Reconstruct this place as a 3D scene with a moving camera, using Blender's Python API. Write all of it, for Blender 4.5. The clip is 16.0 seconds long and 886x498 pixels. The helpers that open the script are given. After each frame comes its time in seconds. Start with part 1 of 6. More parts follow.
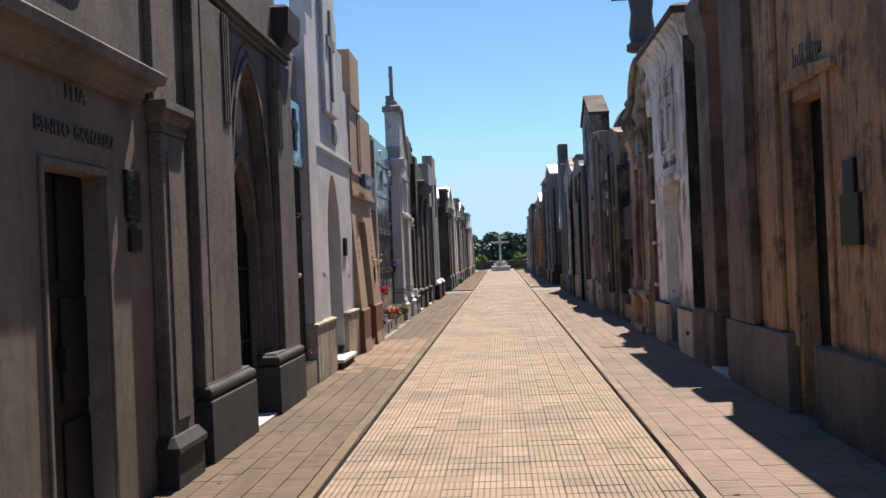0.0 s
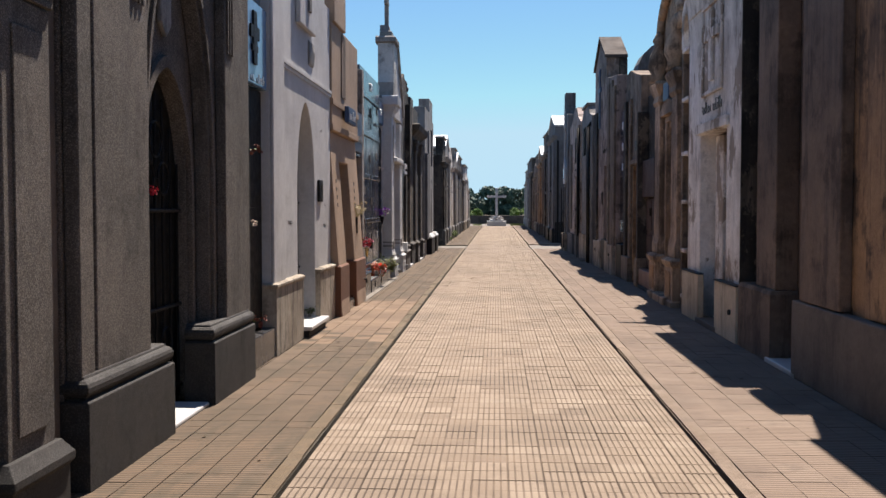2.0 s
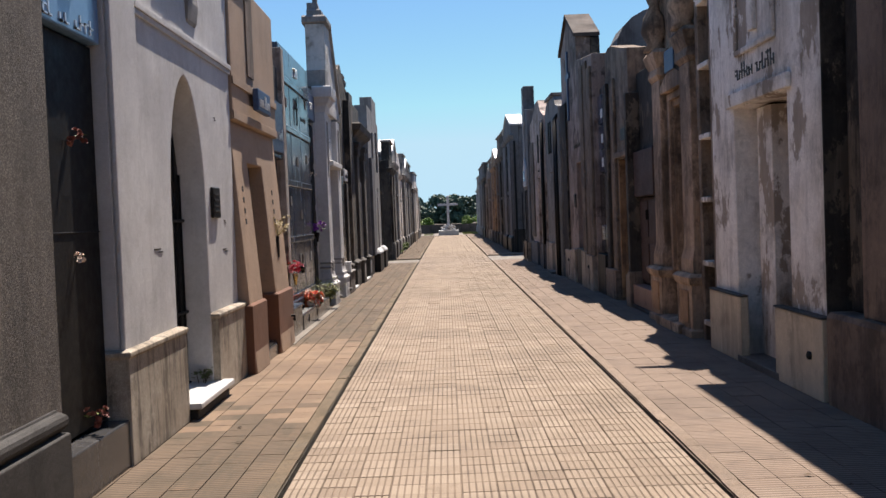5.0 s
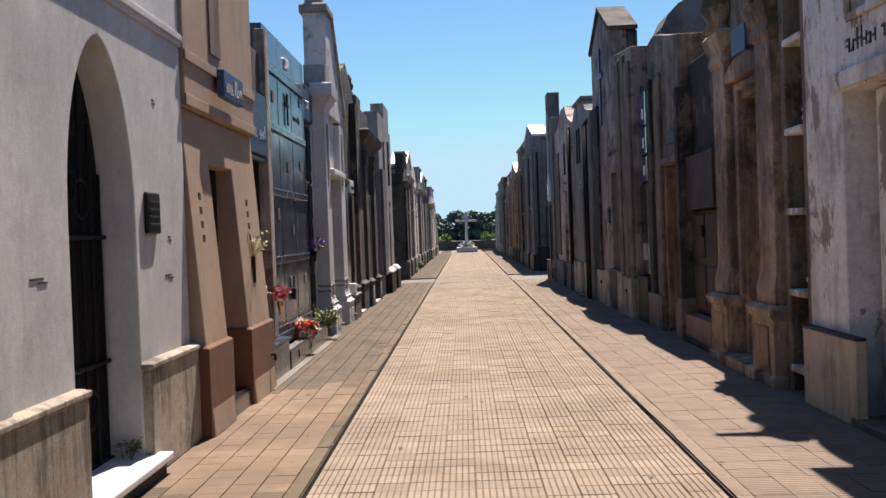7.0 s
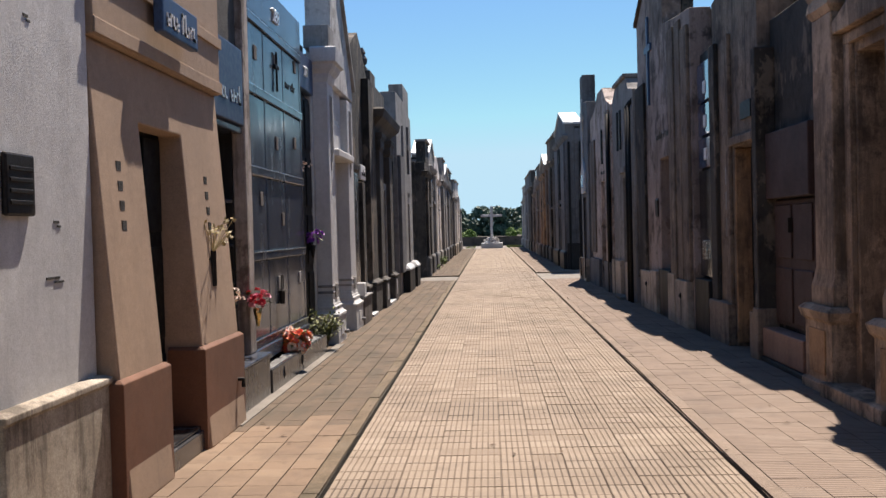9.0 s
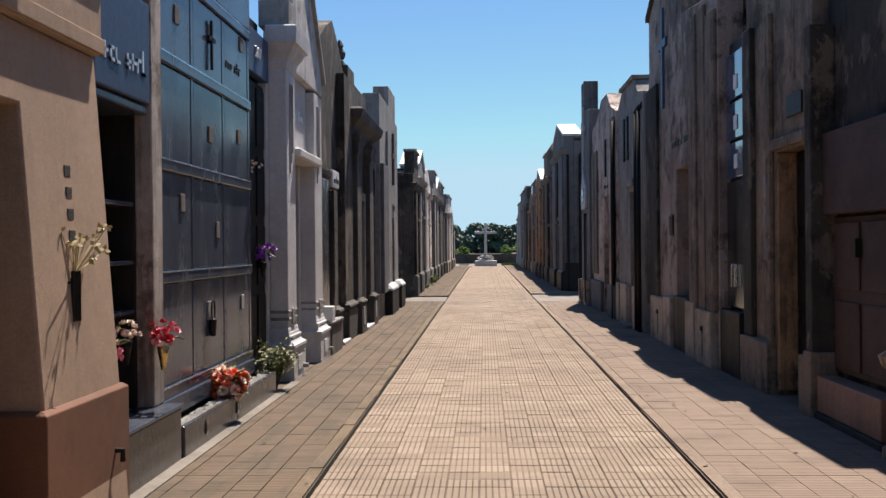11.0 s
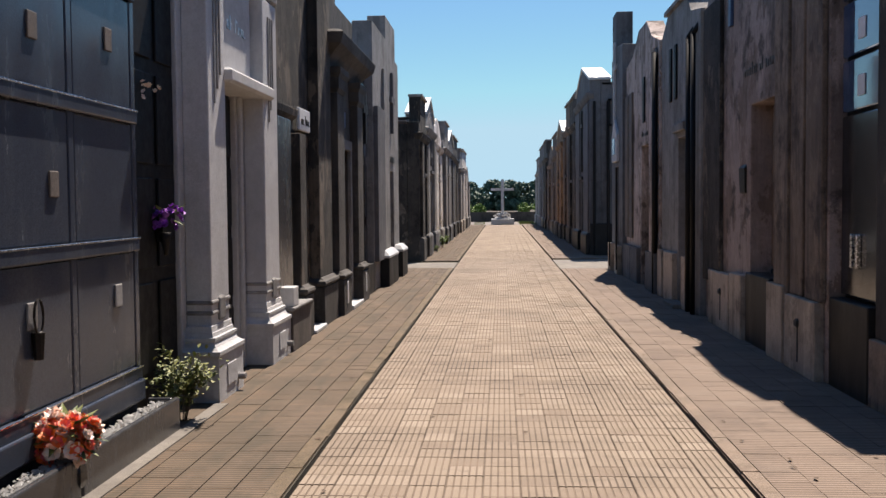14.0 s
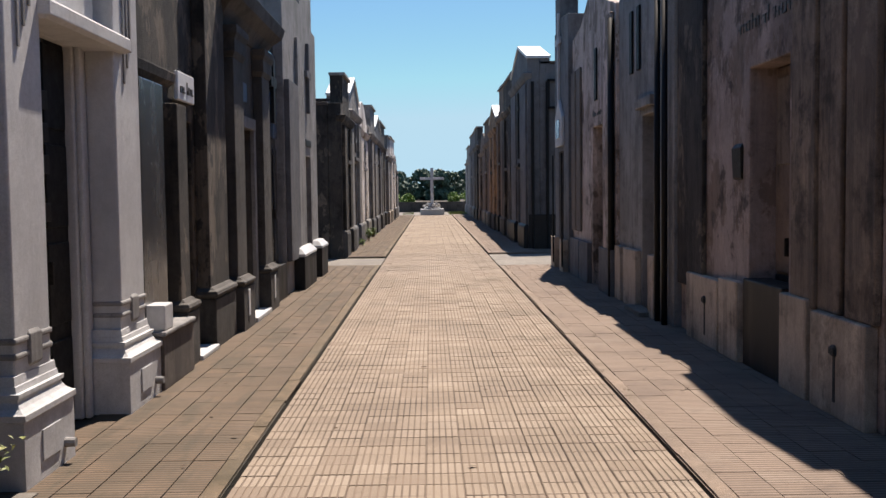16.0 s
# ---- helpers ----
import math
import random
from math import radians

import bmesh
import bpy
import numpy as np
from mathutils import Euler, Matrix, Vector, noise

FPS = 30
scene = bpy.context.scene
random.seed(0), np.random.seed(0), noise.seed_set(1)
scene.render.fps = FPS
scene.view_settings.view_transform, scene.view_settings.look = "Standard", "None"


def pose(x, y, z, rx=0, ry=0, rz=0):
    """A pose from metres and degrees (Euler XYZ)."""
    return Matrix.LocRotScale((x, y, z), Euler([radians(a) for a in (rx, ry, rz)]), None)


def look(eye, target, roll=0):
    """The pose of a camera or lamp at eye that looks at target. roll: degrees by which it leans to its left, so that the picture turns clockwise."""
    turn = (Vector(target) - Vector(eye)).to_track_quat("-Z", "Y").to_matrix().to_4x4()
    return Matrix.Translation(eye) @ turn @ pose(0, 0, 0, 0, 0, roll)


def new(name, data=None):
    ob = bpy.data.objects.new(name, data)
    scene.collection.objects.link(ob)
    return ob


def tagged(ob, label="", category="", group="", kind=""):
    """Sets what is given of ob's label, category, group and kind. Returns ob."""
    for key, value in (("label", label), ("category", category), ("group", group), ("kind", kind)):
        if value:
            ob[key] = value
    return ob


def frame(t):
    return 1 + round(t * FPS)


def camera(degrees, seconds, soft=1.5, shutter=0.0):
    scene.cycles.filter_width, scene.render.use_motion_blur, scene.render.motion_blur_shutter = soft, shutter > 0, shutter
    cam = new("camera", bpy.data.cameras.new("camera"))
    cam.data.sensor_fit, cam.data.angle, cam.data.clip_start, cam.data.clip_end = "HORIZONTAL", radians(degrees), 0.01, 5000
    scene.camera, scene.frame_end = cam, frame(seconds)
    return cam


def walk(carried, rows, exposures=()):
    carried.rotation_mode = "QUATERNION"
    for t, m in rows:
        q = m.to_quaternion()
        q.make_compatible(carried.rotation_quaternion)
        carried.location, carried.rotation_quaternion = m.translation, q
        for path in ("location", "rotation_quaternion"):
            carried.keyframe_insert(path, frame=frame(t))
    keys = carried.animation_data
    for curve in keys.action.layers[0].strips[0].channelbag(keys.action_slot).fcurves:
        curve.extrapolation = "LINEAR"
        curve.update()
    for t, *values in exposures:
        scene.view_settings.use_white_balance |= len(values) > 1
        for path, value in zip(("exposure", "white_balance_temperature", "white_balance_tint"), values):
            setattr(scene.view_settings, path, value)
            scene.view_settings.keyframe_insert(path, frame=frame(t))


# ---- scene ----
cam = camera(47.8, 16.0)
PATH = [
    (0, (0.159, 0.641, 1.534), (0.042, 2.638, 1.546), -2.4),
    (0.5, (0.158, 1.241, 1.472), (-0.008, 3.234, 1.462), -1.2),
    (1, (-0.007, 1.833, 1.507), (-0.118, 3.83, 1.512), -1.7),
    (1.5, (0.039, 2.508, 1.509), (-0.036, 4.506, 1.482), -2.2),
    (2, (0.033, 3.087, 1.508), (-0.074, 5.082, 1.425), -0.0),
    (2.5, (-0.006, 3.671, 1.538), (-0.07, 5.668, 1.448), -2.3),
    (3, (0.002, 4.245, 1.507), (-0.136, 6.238, 1.407), -0.7),
    (3.5, (0.036, 4.81, 1.507), (-0.104, 6.803, 1.405), -1.1),
    (4, (-0.039, 5.364, 1.476), (-0.111, 7.361, 1.393), -1.5),
    (4.5, (-0.058, 6.034, 1.525), (-0.14, 8.03, 1.44), -0.4),
    (5, (-0.129, 6.708, 1.52), (-0.138, 8.707, 1.454), -2.2),
    (7.5, (-0.097, 9.68, 1.51), (-0.166, 11.679, 1.479), -1.7),
    (8, (-0.085, 10.301, 1.508), (-0.206, 12.296, 1.464), -0.4),
    (8.5, (-0.1, 10.858, 1.518), (-0.16, 12.857, 1.536), -1.5),
    (9, (-0.133, 11.454, 1.471), (-0.227, 13.451, 1.432), -1.5),
    (9.5, (-0.12, 11.986, 1.472), (-0.216, 13.983, 1.468), -1.2),
    (12, (-0.03, 14.81, 1.469), (-0.11, 16.809, 1.457), -0.3),
    (12.5, (-0.028, 15.401, 1.539), (-0.129, 17.397, 1.461), -0.9),
    (13, (0.002, 15.896, 1.562), (-0.145, 17.887, 1.461), 1.4),
    (13.5, (0.015, 16.411, 1.574), (0.004, 18.409, 1.494), -1.1),
    (14, (0.013, 17.025, 1.51), (-0.106, 19.02, 1.418), -0.5),
    (14.5, (-0.047, 17.616, 1.471), (-0.126, 19.613, 1.392), 0.1),
    (15, (-0.012, 18.162, 1.497), (-0.089, 20.157, 1.385), -1.3),
    (15.5, (-0.008, 18.801, 1.484), (-0.081, 20.795, 1.344), 0.4),
    (16, (-0.054, 19.393, 1.508), (-0.031, 21.39, 1.394), -0.7),
]
walk(cam, [(t, look(eye, target, roll)) for t, eye, target, roll in PATH], [(0, 1.26, 6740, 15), (2.5, 1.16, 6740, 15), (7.5, 1.23, 6740, 15), (9.5, 1.17, 6740, 15), (12, 1.1, 6740, 15), (16, 1.09, 6740, 15)])

# ---- world and sun ----
SUN = Vector((0.125, 0.53, 1.0)).normalized()
world = bpy.data.worlds.new("world")
scene.world = world
world.use_nodes = True
wn, wl = world.node_tree.nodes, world.node_tree.links
sky = wn.new("ShaderNodeTexSky")
sky.sky_type, sky.sun_disc = "NISHITA", False
sky.sun_elevation = math.asin(SUN.z)
sky.sun_rotation = math.atan2(SUN.x, SUN.y)
sky.air_density, sky.dust_density, sky.ozone_density = 1.0, 0.0, 3.0
wn["Background"].inputs["Strength"].default_value = 0.05
tint = wn.new("ShaderNodeMix")
tint.data_type, tint.blend_type = "RGBA", "MULTIPLY"
tint.inputs[0].default_value, tint.inputs[7].default_value = 1.0, (0.76, 1.03, 1.2, 1.0)
wl.new(sky.outputs[0], tint.inputs[6])
haze = wn.new("ShaderNodeMix")
haze.data_type, haze.blend_type = "RGBA", "DARKEN"
haze.inputs[0].default_value, haze.inputs[7].default_value = 1.0, (4.4, 6.9, 8.4, 1.0)
wl.new(tint.outputs[2], haze.inputs[6])
wl.new(haze.outputs[2], wn["Background"].inputs["Color"])
sun = new("sun", bpy.data.lights.new("sun", "SUN"))
sun.data.energy, sun.data.angle, sun.data.color = 4.3, radians(0.53), (1.0, 0.93, 0.83)
sun.matrix_world = look(Vector((0, 40, 60)), Vector((0, 40, 60)) - SUN)
scene.view_settings.exposure = 0.0

# ---- materials ----


def material(name):
    m = bpy.data.materials.new(name)
    m.use_nodes = True
    nt = m.node_tree
    return m, nt.nodes, nt.links, nt.nodes["Principled BSDF"]


def noise_tex(n, l, vec, scale, detail=5.0, rough=0.6, squash=(1, 1, 1)):
    mp = n.new("ShaderNodeMapping")
    mp.inputs["Scale"].default_value = squash
    l.new(vec, mp.inputs["Vector"])
    t = n.new("ShaderNodeTexNoise")
    t.inputs["Scale"].default_value, t.inputs["Detail"].default_value, t.inputs["Roughness"].default_value = scale, detail, rough
    l.new(mp.outputs[0], t.inputs["Vector"])
    return t.outputs["Fac"]


def ramp(n, l, fac, lo, hi, a=0.0, b=1.0):
    r = n.new("ShaderNodeMapRange")
    r.interpolation_type = "SMOOTHSTEP"
    for key, v in (("From Min", lo), ("From Max", hi), ("To Min", a), ("To Max", b)):
        r.inputs[key].default_value = v
    l.new(fac, r.inputs["Value"])
    return r.outputs["Result"]


def mix(n, l, fac, a, b, mode="MIX"):
    x = n.new("ShaderNodeMix")
    x.data_type, x.blend_type = "RGBA", mode
    for sock, v in ((x.inputs[0], fac), (x.inputs[6], a), (x.inputs[7], b)):
        if isinstance(v, (int, float)):
            sock.default_value = v
        elif isinstance(v, tuple):
            sock.default_value = (*v, 1.0)
        else:
            l.new(v, sock)
    return x.outputs[2]


def bumped(n, l, bsdf, height, strength, distance=0.01):
    b = n.new("ShaderNodeBump")
    b.inputs["Strength"].default_value, b.inputs["Distance"].default_value = strength, distance
    l.new(height, b.inputs["Height"])
    l.new(b.outputs[0], bsdf.inputs["Normal"])


def stone(name, base, second, stain, streak=0.5, blotch=0.5, grain=0.5, rough=0.85, bump=0.35, speck=None, peel=None):
    """Masonry: two-tone body, dark runs, blotches, fine grain; speck: coarse grit; peel: colour under flaking paint."""
    m, n, l, b = material(name)
    pos = n.new("ShaderNodeNewGeometry").outputs["Position"]
    broad = noise_tex(n, l, pos, 0.9, 6, 0.65)
    col = mix(n, l, ramp(n, l, broad, 0.4, 0.6), base, second)
    fine = noise_tex(n, l, pos, 140, 3, 0.7)
    mid = noise_tex(n, l, pos, 22, 6, 0.75)
    col = mix(n, l, grain, col, mix(n, l, ramp(n, l, fine, 0.36, 0.64), (0.55, 0.55, 0.55), (1.35, 1.35, 1.35)), "MULTIPLY")
    col = mix(n, l, min(0.5, grain * 0.8), col, mix(n, l, ramp(n, l, mid, 0.36, 0.66), (0.72, 0.71, 0.7), (1.2, 1.2, 1.2)), "MULTIPLY")
    if speck:
        v = n.new("ShaderNodeTexVoronoi")
        v.inputs["Scale"].default_value = 85
        l.new(pos, v.inputs["Vector"])
        col = mix(n, l, ramp(n, l, v.outputs["Distance"], 0.25, 0.5, 0.75, 0.0), col, speck)
    if peel:
        patch = noise_tex(n, l, pos, 1.5, 10, 0.72, (1, 1, 0.6))
        col = mix(n, l, ramp(n, l, patch, 0.535, 0.56), col, peel)
    runs = noise_tex(n, l, pos, 4.0, 7, 0.72, (1, 1, 0.11))
    thin = noise_tex(n, l, pos, 16.0, 5, 0.7, (1, 1, 0.045))
    spots = noise_tex(n, l, pos, 2.1, 10, 0.74)
    grime = noise_tex(n, l, pos, 0.55, 10, 0.74, (1, 1, 0.7))
    col = mix(n, l, ramp(n, l, mix(n, l, 0.35, runs, spots), 0.5, 0.6, 0.0, streak), col, stain)
    col = mix(n, l, ramp(n, l, mix(n, l, 0.5, thin, broad), 0.52, 0.6, 0.0, streak * 0.6), col, stain)
    col = mix(n, l, ramp(n, l, spots, 0.53, 0.64, 0.0, blotch), col, stain)
    col = mix(n, l, ramp(n, l, grime, 0.54, 0.62, 0.0, blotch * 0.8), col, stain)
    drip = noise_tex(n, l, pos, 1.6, 9, 0.68, (1, 1, 0.28))
    col = mix(n, l, ramp(n, l, drip, 0.535, 0.57, 0.0, blotch * 0.75), col, mix(n, l, 0.35, stain, col))
    pale = noise_tex(n, l, pos, 2.6, 9, 0.7, (1, 1, 0.5))
    col = mix(n, l, ramp(n, l, pale, 0.56, 0.6, 0.0, blotch * 0.5), col, mix(n, l, 1.0, col, (1.5, 1.45, 1.4), "MULTIPLY"))
    l.new(col, b.inputs["Base Color"])
    l.new(ramp(n, l, spots, 0.2, 0.8, rough - 0.12, min(1.0, rough + 0.1)), b.inputs["Roughness"])
    h = mix(n, l, 0.35, fine, mix(n, l, 0.5, mid, spots))
    bumped(n, l, b, h, bump, 0.02)
    return m


def polished(name, base, second, rough=0.12, scale=160, dirt=0.2, shine=0.5):
    """Polished granite with crystals and a film of dust."""
    m, n, l, b = material(name)
    pos = n.new("ShaderNodeNewGeometry").outputs["Position"]
    v = noise_tex(n, l, pos, scale, 4, 0.8)
    col = mix(n, l, ramp(n, l, v, 0.38, 0.66), base, second)
    film = noise_tex(n, l, pos, 3.0, 7, 0.7, (1, 1, 0.3))
    col = mix(n, l, ramp(n, l, film, 0.45, 0.75, 0.0, dirt), col, (0.25, 0.24, 0.22))
    l.new(col, b.inputs["Base Color"])
    l.new(ramp(n, l, film, 0.3, 0.75, rough, rough + 0.22), b.inputs["Roughness"])
    b.inputs["Specular IOR Level"].default_value = 0.25 if max(base) < 0.011 else shine
    bumped(n, l, b, film, 0.03, 0.01)
    return m


def plain(name, col, rough=0.6, metal=0.0, var=0.25, scale=25, bump=0.1):
    m, n, l, b = material(name)
    pos = n.new("ShaderNodeNewGeometry").outputs["Position"]
    t = noise_tex(n, l, pos, scale, 6, 0.7)
    dark = tuple(c * (1 - var) for c in col)
    light = tuple(min(1, c * (1 + var)) for c in col)
    l.new(mix(n, l, ramp(n, l, t, 0.3, 0.7), dark, light), b.inputs["Base Color"])
    b.inputs["Metallic"].default_value = metal
    if max(col) < 0.03:
        b.inputs["Specular IOR Level"].default_value = 0.2
    l.new(ramp(n, l, t, 0.25, 0.75, max(0.02, rough - 0.12), min(1, rough + 0.12)), b.inputs["Roughness"])
    bumped(n, l, b, t, bump, 0.004)
    return m


TILE = 2.388 / 12


def tile_mat(name, tones, dirt, ribs=0.0, lines=0.042, cell=0.0, patchy=0.5, moss=None):
    """Cement paving tile; each piece has its own tone; ribs: depth of the fine ridges across the walk."""
    m, n, l, b = material(name)
    pos = n.new("ShaderNodeNewGeometry").outputs["Position"]
    rnd = n.new("ShaderNodeMath")
    rnd.operation = "FRACT"
    add = n.new("ShaderNodeMath")
    add.operation = "ADD"
    l.new(n.new("ShaderNodeObjectInfo").outputs["Random"], add.inputs[0])
    l.new(n.new("ShaderNodeNewGeometry").outputs["Random Per Island"], add.inputs[1])
    l.new(add.outputs[0], rnd.inputs[0])
    cr = n.new("ShaderNodeValToRGB")
    cr.color_ramp.interpolation = "LINEAR"
    while len(cr.color_ramp.elements) < len(tones):
        cr.color_ramp.elements.new(0.5)
    for i, (e, c) in enumerate(zip(cr.color_ramp.elements, tones)):
        e.position, e.color = i / (len(tones) - 1), (*c, 1)
    if cell:
        grid = n.new("ShaderNodeMapping")
        grid.inputs["Location"].default_value = (1.094 / cell, 1.0 / cell, 0.5)
        grid.inputs["Scale"].default_value = (1 / cell, 1 / cell, 0.001)
        l.new(pos, grid.inputs["Vector"])
        whole = n.new("ShaderNodeVectorMath")
        whole.operation = "FLOOR"
        l.new(grid.outputs[0], whole.inputs[0])
        white = n.new("ShaderNodeTexWhiteNoise")
        l.new(whole.outputs[0], white.inputs["Vector"])
        l.new(white.outputs["Value"], cr.inputs["Fac"])
    else:
        l.new(rnd.outputs[0], cr.inputs["Fac"])
    grain = noise_tex(n, l, pos, 180, 3, 0.7)
    patch = noise_tex(n, l, pos, 0.8, 8, 0.7)
    spots = noise_tex(n, l, pos, 6.0, 6, 0.7)
    col = mix(n, l, 0.35, cr.outputs[0], mix(n, l, ramp(n, l, grain, 0.3, 0.7), (0.6, 0.6, 0.6), (1.25, 1.25, 1.25)), "MULTIPLY")
    col = mix(n, l, ramp(n, l, patch, 0.45, 0.62, 0.0, patchy), col, dirt)
    col = mix(n, l, ramp(n, l, spots, 0.55, 0.66, 0.0, 0.4), col, dirt)
    if moss:
        runs = noise_tex(n, l, pos, 5.0, 6, 0.7, (1.0, 0.16, 1.0))
        col = mix(n, l, ramp(n, l, runs, 0.5, 0.62, 0.0, 0.6), col, moss)
        tint_far = noise_tex(n, l, pos, 1.7, 5, 0.6, (1.0, 0.6, 1.0))
        col = mix(n, l, ramp(n, l, tint_far, 0.52, 0.64, 0.0, 0.55), col, (0.15, 0.1, 0.066))
    h = grain
    if ribs:
        w = n.new("ShaderNodeTexWave")
        w.wave_type, w.bands_direction, w.wave_profile = "BANDS", "Y", "SIN"
        w.inputs["Scale"].default_value = 1 / lines / 3.1831
        w.inputs["Distortion"].default_value = 0.0
        l.new(pos, w.inputs["Vector"])
        col = mix(n, l, ramp(n, l, w.outputs["Fac"], 0.25, 0.6, 0.8, 0.0), col, dirt)
        h = w.outputs["Fac"]
    l.new(col, b.inputs["Base Color"])
    b.inputs["Roughness"].default_value = 0.88
    bumped(n, l, b, h, 0.35 if not ribs else 0.8, 0.004)
    return m


def petal_mat(name, cols):
    m, n, l, b = material(name)
    cr = n.new("ShaderNodeValToRGB")
    while len(cr.color_ramp.elements) < len(cols):
        cr.color_ramp.elements.new(0.5)
    for i, (e, c) in enumerate(zip(cr.color_ramp.elements, cols)):
        e.position, e.color = i / max(1, len(cols) - 1), (*c, 1)
    l.new(n.new("ShaderNodeNewGeometry").outputs["Random Per Island"], cr.inputs["Fac"])
    l.new(cr.outputs[0], b.inputs["Base Color"])
    b.inputs["Roughness"].default_value = 0.6
    return m


def glass_panel(name, col, rough=0.04, coat=0.6):
    m, n, l, b = material(name)
    pos = n.new("ShaderNodeNewGeometry").outputs["Position"]
    t = noise_tex(n, l, pos, 4, 6, 0.7)
    b.inputs["Base Color"].default_value = (*col, 1)
    l.new(ramp(n, l, t, 0.4, 0.8, rough, rough + 0.15), b.inputs["Roughness"])
    b.inputs["Specular IOR Level"].default_value = 0.9
    b.inputs["Coat Weight"].default_value, b.inputs["Coat Roughness"].default_value = coat, 0.03
    return m


GREY = stone("grey_render", (0.116, 0.0958, 0.0816), (0.0775, 0.0656, 0.0556), (0.0307, 0.0266, 0.0234), 0.45, 0.35, 0.9, 0.9, 0.6, speck=(0.206, 0.179, 0.155))
GREY_SMOOTH = stone("grey_smooth_render", (0.163, 0.133, 0.111), (0.123, 0.102, 0.0865), (0.0542, 0.0455, 0.0386), 0.45, 0.3, 0.5, 0.85, 0.25)
GREY_DARK = stone("dark_granite_block", (0.026, 0.0228, 0.0203), (0.0178, 0.0157, 0.0139), (0.00873, 0.00777, 0.007), 0.5, 0.4, 0.8, 0.75, 0.5, speck=(0.0588, 0.0529, 0.0485))
WHITE = stone("white_limewash", (0.558, 0.55, 0.543), (0.472, 0.465, 0.465), (0.231, 0.215, 0.199), 0.14, 0.14, 0.25, 0.9, 0.3)
WHITE_OLD = stone("flaking_white_limewash", (0.877, 0.827, 0.779), (0.681, 0.621, 0.56), (0.119, 0.0961, 0.0778), 0.32, 0.26, 0.35, 0.92, 0.5, peel=(0.366, 0.302, 0.248))
POST_WHITE = stone("badly_flaking_white_limewash", (0.418, 0.37, 0.336), (0.324, 0.278, 0.242), (0.094, 0.0716, 0.0561), 0.8, 0.75, 0.35, 0.92, 0.5, peel=(0.29, 0.225, 0.179))
WHITE_AGED = stone("weather_stained_white_limewash", (0.56, 0.54, 0.52), (0.46, 0.44, 0.42), (0.12, 0.105, 0.09), 0.5, 0.5, 0.35, 0.9, 0.4)
PLINTH_OLD = stone("grimy_cement_base", (0.488, 0.399, 0.312), (0.37, 0.302, 0.234), (0.0975, 0.0819, 0.0663), 0.5, 0.5, 0.4, 0.85, 0.3)
BEIGE = stone("beige_painted_base", (0.6, 0.5, 0.37), (0.5, 0.41, 0.3), (0.2, 0.16, 0.12), 0.4, 0.3, 0.3, 0.85, 0.3)
BEIGE_RUN = stone("streaked_stone_base", (0.415, 0.361, 0.289), (0.325, 0.271, 0.207), (0.082, 0.0656, 0.0492), 0.85, 0.3, 0.5, 0.85, 0.3)
ORANGE = stone("tan_stucco", (0.385, 0.267, 0.182), (0.336, 0.234, 0.161), (0.205, 0.143, 0.102), 0.18, 0.15, 0.3, 0.9, 0.25)
TERRA = stone("terracotta_painted_base", (0.173, 0.0732, 0.0365), (0.141, 0.0602, 0.0314), (0.0909, 0.0488, 0.0279), 0.2, 0.2, 0.25, 0.8, 0.2)
OCHRE = stone("stained_ochre_render", (0.438, 0.262, 0.136), (0.321, 0.189, 0.106), (0.0512, 0.0378, 0.0275), 0.8, 0.6, 0.4, 0.92, 0.4)
BROWN = stone("brown_render", (0.209, 0.145, 0.104), (0.16, 0.112, 0.0842), (0.0331, 0.0248, 0.0199), 0.55, 0.4, 0.4, 0.9, 0.35)
TAN = stone("weathered_tan_stone", (0.262, 0.196, 0.144), (0.19, 0.142, 0.106), (0.0301, 0.0235, 0.0187), 0.65, 0.6, 0.5, 0.9, 0.5, peel=(0.142, 0.104, 0.0765))
TAN_PALE = stone("pale_weathered_sandstone", (0.521, 0.368, 0.254), (0.378, 0.266, 0.186), (0.0599, 0.0441, 0.0329), 0.65, 0.6, 0.5, 0.9, 0.5, peel=(0.282, 0.195, 0.135))
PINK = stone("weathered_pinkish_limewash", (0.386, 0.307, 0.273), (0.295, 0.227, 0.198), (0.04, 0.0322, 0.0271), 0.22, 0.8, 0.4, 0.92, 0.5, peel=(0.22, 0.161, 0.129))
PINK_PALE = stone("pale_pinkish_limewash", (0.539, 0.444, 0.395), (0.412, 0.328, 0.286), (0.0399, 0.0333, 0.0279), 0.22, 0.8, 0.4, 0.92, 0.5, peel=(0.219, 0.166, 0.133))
# Blackened walls; also painted on side faces and niche backs that lie in shade.
BLACKENED_SHADED = stone("blackened_and_shaded_render", (0.0605, 0.0505, 0.0404), (0.0364, 0.0304, 0.0251), (0.00742, 0.00673, 0.00606), 0.7, 0.6, 0.5, 0.92, 0.6, peel=(0.144, 0.115, 0.0864))
DARKSTONE = stone("dark_weathered_stone", (0.0862, 0.0763, 0.0663), (0.0631, 0.055, 0.0477), (0.0153, 0.0138, 0.0122), 0.55, 0.4, 0.5, 0.85, 0.4)
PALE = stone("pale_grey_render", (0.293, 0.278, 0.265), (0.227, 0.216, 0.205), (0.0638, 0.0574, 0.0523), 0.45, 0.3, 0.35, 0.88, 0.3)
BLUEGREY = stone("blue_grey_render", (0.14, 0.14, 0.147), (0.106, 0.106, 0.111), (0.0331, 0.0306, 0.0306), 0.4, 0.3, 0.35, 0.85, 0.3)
REDGRANITE = stone("red_granite", (0.0567, 0.027, 0.0229), (0.0432, 0.0203, 0.0175), (0.0162, 0.0081, 0.00702), 0.2, 0.25, 0.8, 0.75, 0.15, speck=(0.081, 0.0486, 0.0405))
